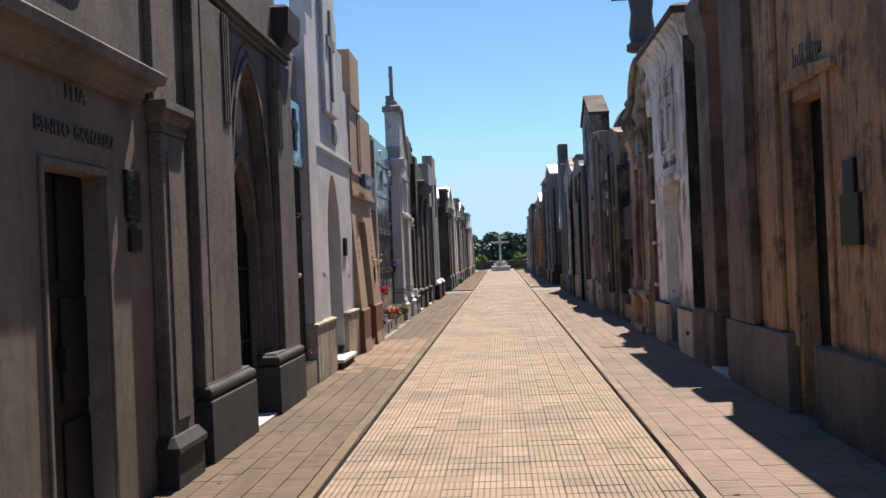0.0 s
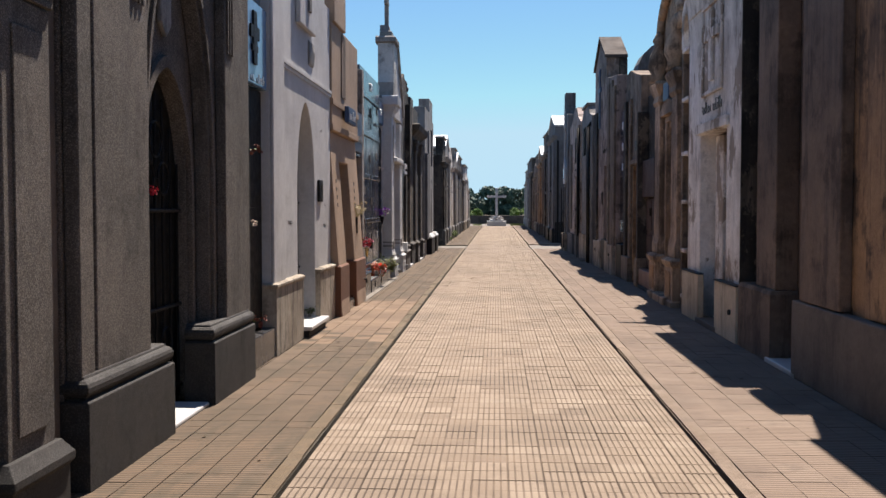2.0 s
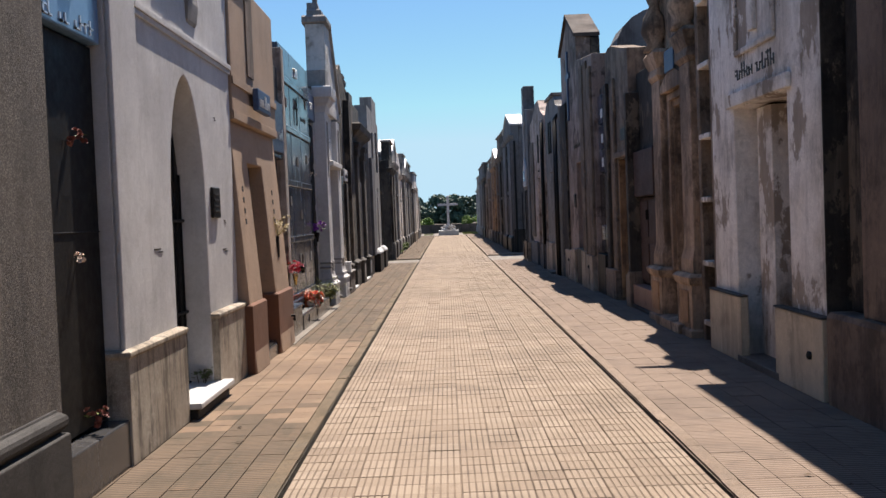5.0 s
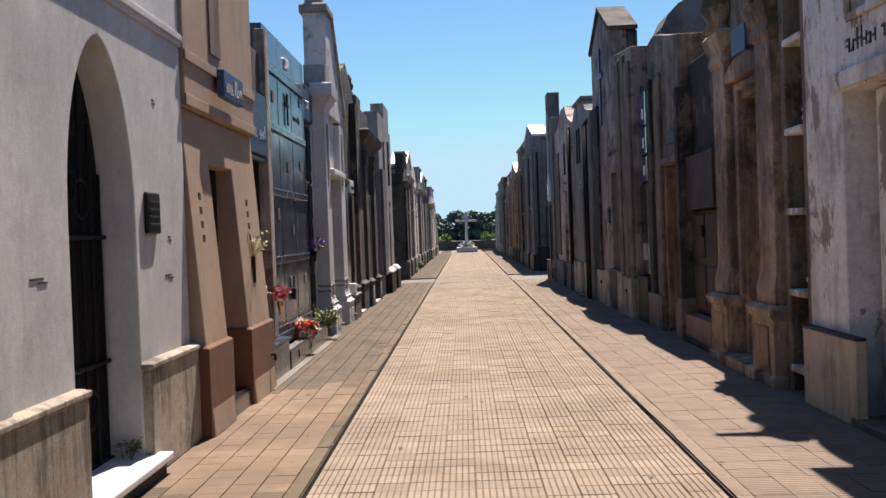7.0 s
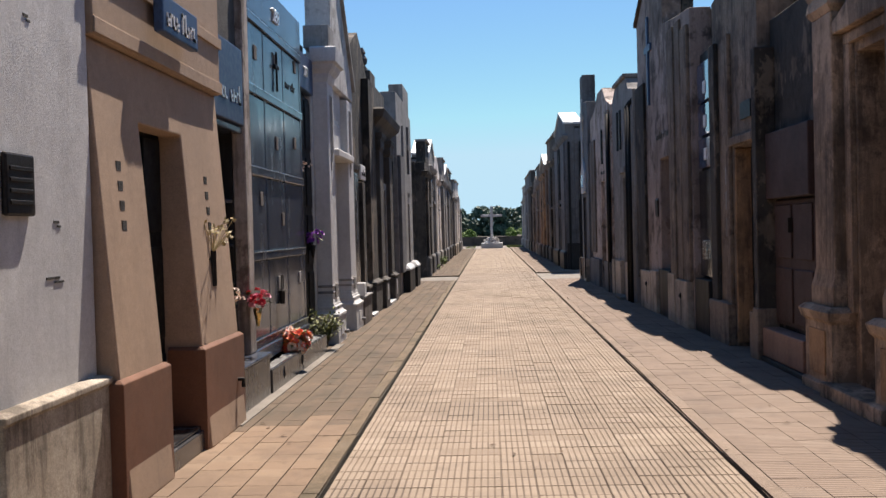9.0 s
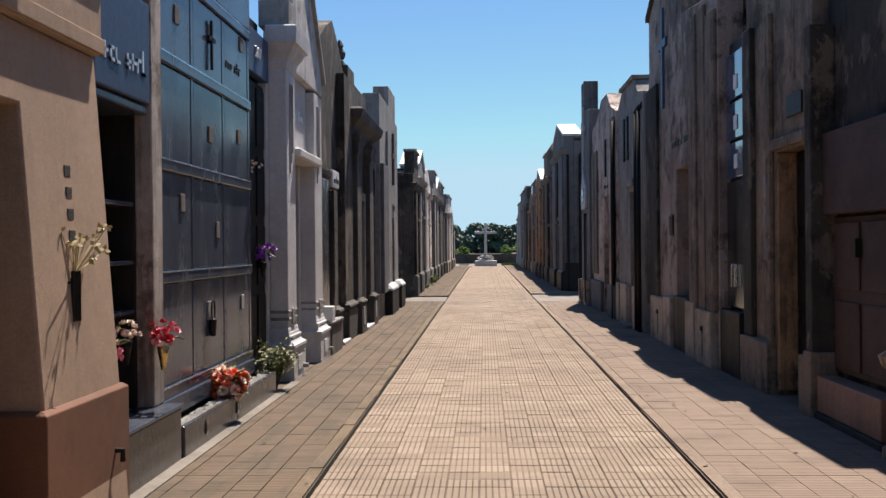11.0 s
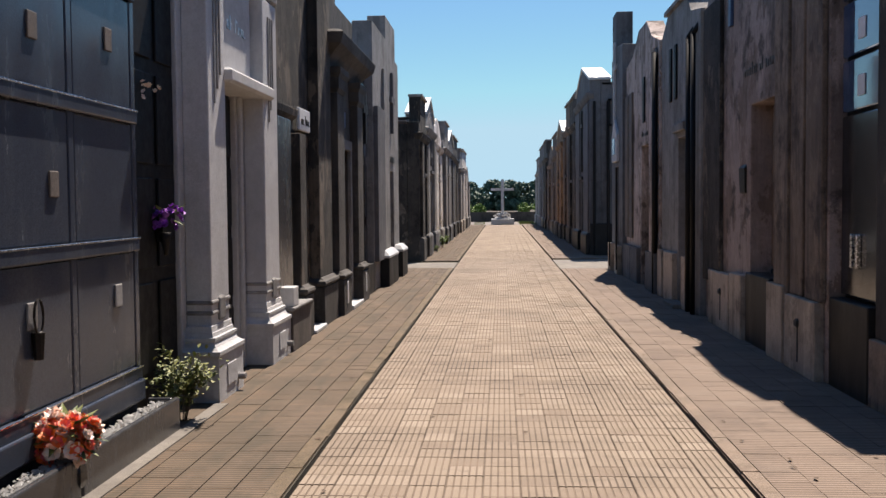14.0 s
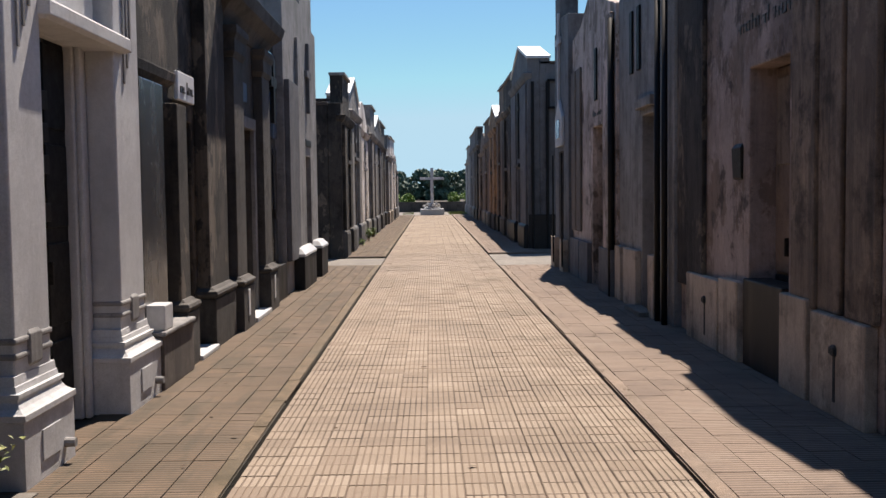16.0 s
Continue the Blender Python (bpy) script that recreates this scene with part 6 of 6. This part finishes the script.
leaves = part("fallen_leaves", bm, DRYLEAF)
tagged(leaves, "small dry brown leaves scattered over the paving", "leaves", kind="stuff")

# ---- paving pieces ----
def tile_mesh(name, w, l, h, mat, ribs=0, gap=0.004):
    """One paving tile, its foot at z = -0.008; ribs: raised bars along the walk."""
    bm = bmesh.new()
    g = 0.0018 if ribs else 0.001
    gx = g if ribs else gap
    add_box(bm, -w / 2 + gx, w / 2 - gx, -l / 2 + g, l / 2 - g, -0.0075, h - (0.004 if ribs else 0))
    body_faces = len(bm.faces)
    if ribs:
        step = (w - 2 * g) / ribs
        for i in range(ribs):
            x0 = -w / 2 + g + i * step
            add_box(bm, x0 + step * 0.14, x0 + step * 0.86, -l / 2 + 0.0045, l / 2 - 0.0045, h - 0.0041, h)
    me = bpy.data.meshes.new(name)
    if ribs:
        bm.faces.ensure_lookup_table()
        for f in bm.faces[:body_faces]:
            f.material_index = 1
    bm.to_mesh(me)
    bm.free()
    me.materials.append(mat)
    me.materials.append(TILEGROOVE)
    return me


def lay(parent, me, x, y, z, rng, turn=0.0):
    ob = new("tile", me)
    ob.parent = parent
    ob.location = (x, y, z + rng.uniform(-0.0015, 0.0015))
    ob.rotation_euler = (rng.gauss(0, 0.0025), rng.gauss(0, 0.0025), turn + rng.gauss(0, 0.002))


def lay_rest(parent, cells, w, l, h, mat, label, rng, ribs=0, name="tile_field", gap=0.004):
    """The many further tiles of a field, joined."""
    verts, faces, slots, g = [], [], [], 0.0018 if ribs else 0.001
    gx = g if ribs else gap
    for x, y in cells:
        bars = [(-w / 2 + gx, w / 2 - gx, -0.0075, h - (0.004 if ribs else 0.0), g)]
        if ribs:
            step = (w - 2 * g) / ribs
            bars += [(-w / 2 + g + (i + 0.14) * step, -w / 2 + g + (i + 0.86) * step, h - 0.0041, h, 0.0045) for i in range(ribs)]
        tz, ty = rng.uniform(-0.0015, 0.0015), rng.gauss(0, 0.004)
        for n, (x0, x1, z0, z1, gg) in enumerate(bars):
            k = len(verts)
            slots += [1 if ribs and n == 0 else 0] * 5
            for zz in (z0, z1):
                for px, py in ((x0, -l / 2 + gg), (x1, -l / 2 + gg), (x1, l / 2 - gg), (x0, l / 2 - gg)):
                    verts.append((x + px, y + py, zz + tz + ty * py))
            faces += [(k + 4, k + 5, k + 6, k + 7), (k, k + 1, k + 5, k + 4), (k + 1, k + 2, k + 6, k + 5), (k + 2, k + 3, k + 7, k + 6), (k + 3, k, k + 4, k + 7)]
    me = bpy.data.meshes.new(name)
    me.from_pydata(verts, [], faces)
    me.materials.append(mat)
    me.materials.append(TILEGROOVE)
    me.polygons.foreach_set("material_index", slots)
    ob = new(name, me)
    ob.parent = parent
    tagged(ob, label, kind="stuff")


rng = random.Random(500)
near, rest, far = [], [], []
row = 0
y = -1.0
while y < END - TILE:
    for c in range(12):
        cell = (KL + 0.006 + TILE * (c + 0.5), y + TILE / 2)
        if 13.3 < y < 18.2:
            near.append(cell)
        elif 3 < y < 48:
            rest.append(cell)
        else:
            far.append(cell)
    y += TILE
path_tile = tile_mesh("tile", TILE, TILE, 0.004, PATHTILE, 5)
for x, yy in near:
    lay(path_bed, path_tile, x, yy, 0, rng)
lay_rest(path_bed, rest, TILE, TILE, 0.004, PATHTILE, "cream ribbed cement tiles", rng, 5)
lay_rest(path_bed, far, TILE, TILE, 0.004, PATHTILE, "cream cement tiles", rng)


def mixed(y):
    """The west pavement: brown ribbed tiles, with a stretch of worn tan ones that fades in and out."""
    k = min((y - 13.6) / 1.6, (19.4 - y) / 1.0)
    return SIDETILE_M if rng.random() < k else SIDETILE_L


for parent, x0, x1, n, y0, y1, z, mats, a, b, gap in (
    (side_l, -2.36, KL - 0.13, 6, 1.0, 40.2, 0.0, (SIDETILE_L, SIDETILE_M), 17.0, 24.0, 0.004),
    (side_r, KR + 0.13, 2.95, 7, 1.0, 39.8, 0.0, (SIDETILE_R,), 10.0, 18.0, 0.002),
    (far_l, -2.2, KL - 0.13, 5, 42.7, END - 0.3, 0.02, (SIDETILE_L,), 0, 0, 0.004),
    (far_r, KR + 0.13, 2.55, 6, 43.65, END, 0.02, (SIDETILE_R,), 0, 0, 0.002),
):
    w = (x1 - x0) / n
    length = 0.2
    meshes = {m: tile_mesh("tile", w, length, 0.004, m, gap=gap) for m in mats}
    cells = {m: [] for m in mats}
    for c in range(n):
        y = y0
        while y + length <= y1 + 0.01:
            cell = (x0 + w * (c + 0.5), y + length / 2)
            m = mixed(y) if len(mats) > 1 else mats[0]
            if a < y < b and c < 6:
                lay(parent, meshes[m], *cell, z, rng)
            else:
                cells[m].append(cell)
            y += length
    for m in mats:
        lay_rest(parent, cells[m], w, length, 0.004 + z, m, "ribbed cement pavement tiles", rng, gap=gap)

# kerb stones along both gutters
for parent, x, y0, y1, z in ((side_l, KL - 0.077, 1, 40.25, 0), (side_r, KR + 0.077, 1, 39.85, 0), (far_l, KL - 0.077, 42.65, END - 0.2, 0.02), (far_r, KR + 0.077, 43.6, END, 0.02)):
    me = tile_mesh("kerb_stone", 0.1, 0.8, 0.007, KERB if x < 0 else KERB_PINK)
    y = y0
    while y + 0.8 < y1:
        ob = new("kerb_stone", me)
        ob.parent = parent
        ob.location = (x + rng.gauss(0, 0.003), y + 0.4, z + rng.uniform(-0.003, 0.003))
        ob.rotation_euler = (rng.gauss(0, 0.003), rng.gauss(0, 0.006), rng.gauss(0, 0.003))
        y += 0.8
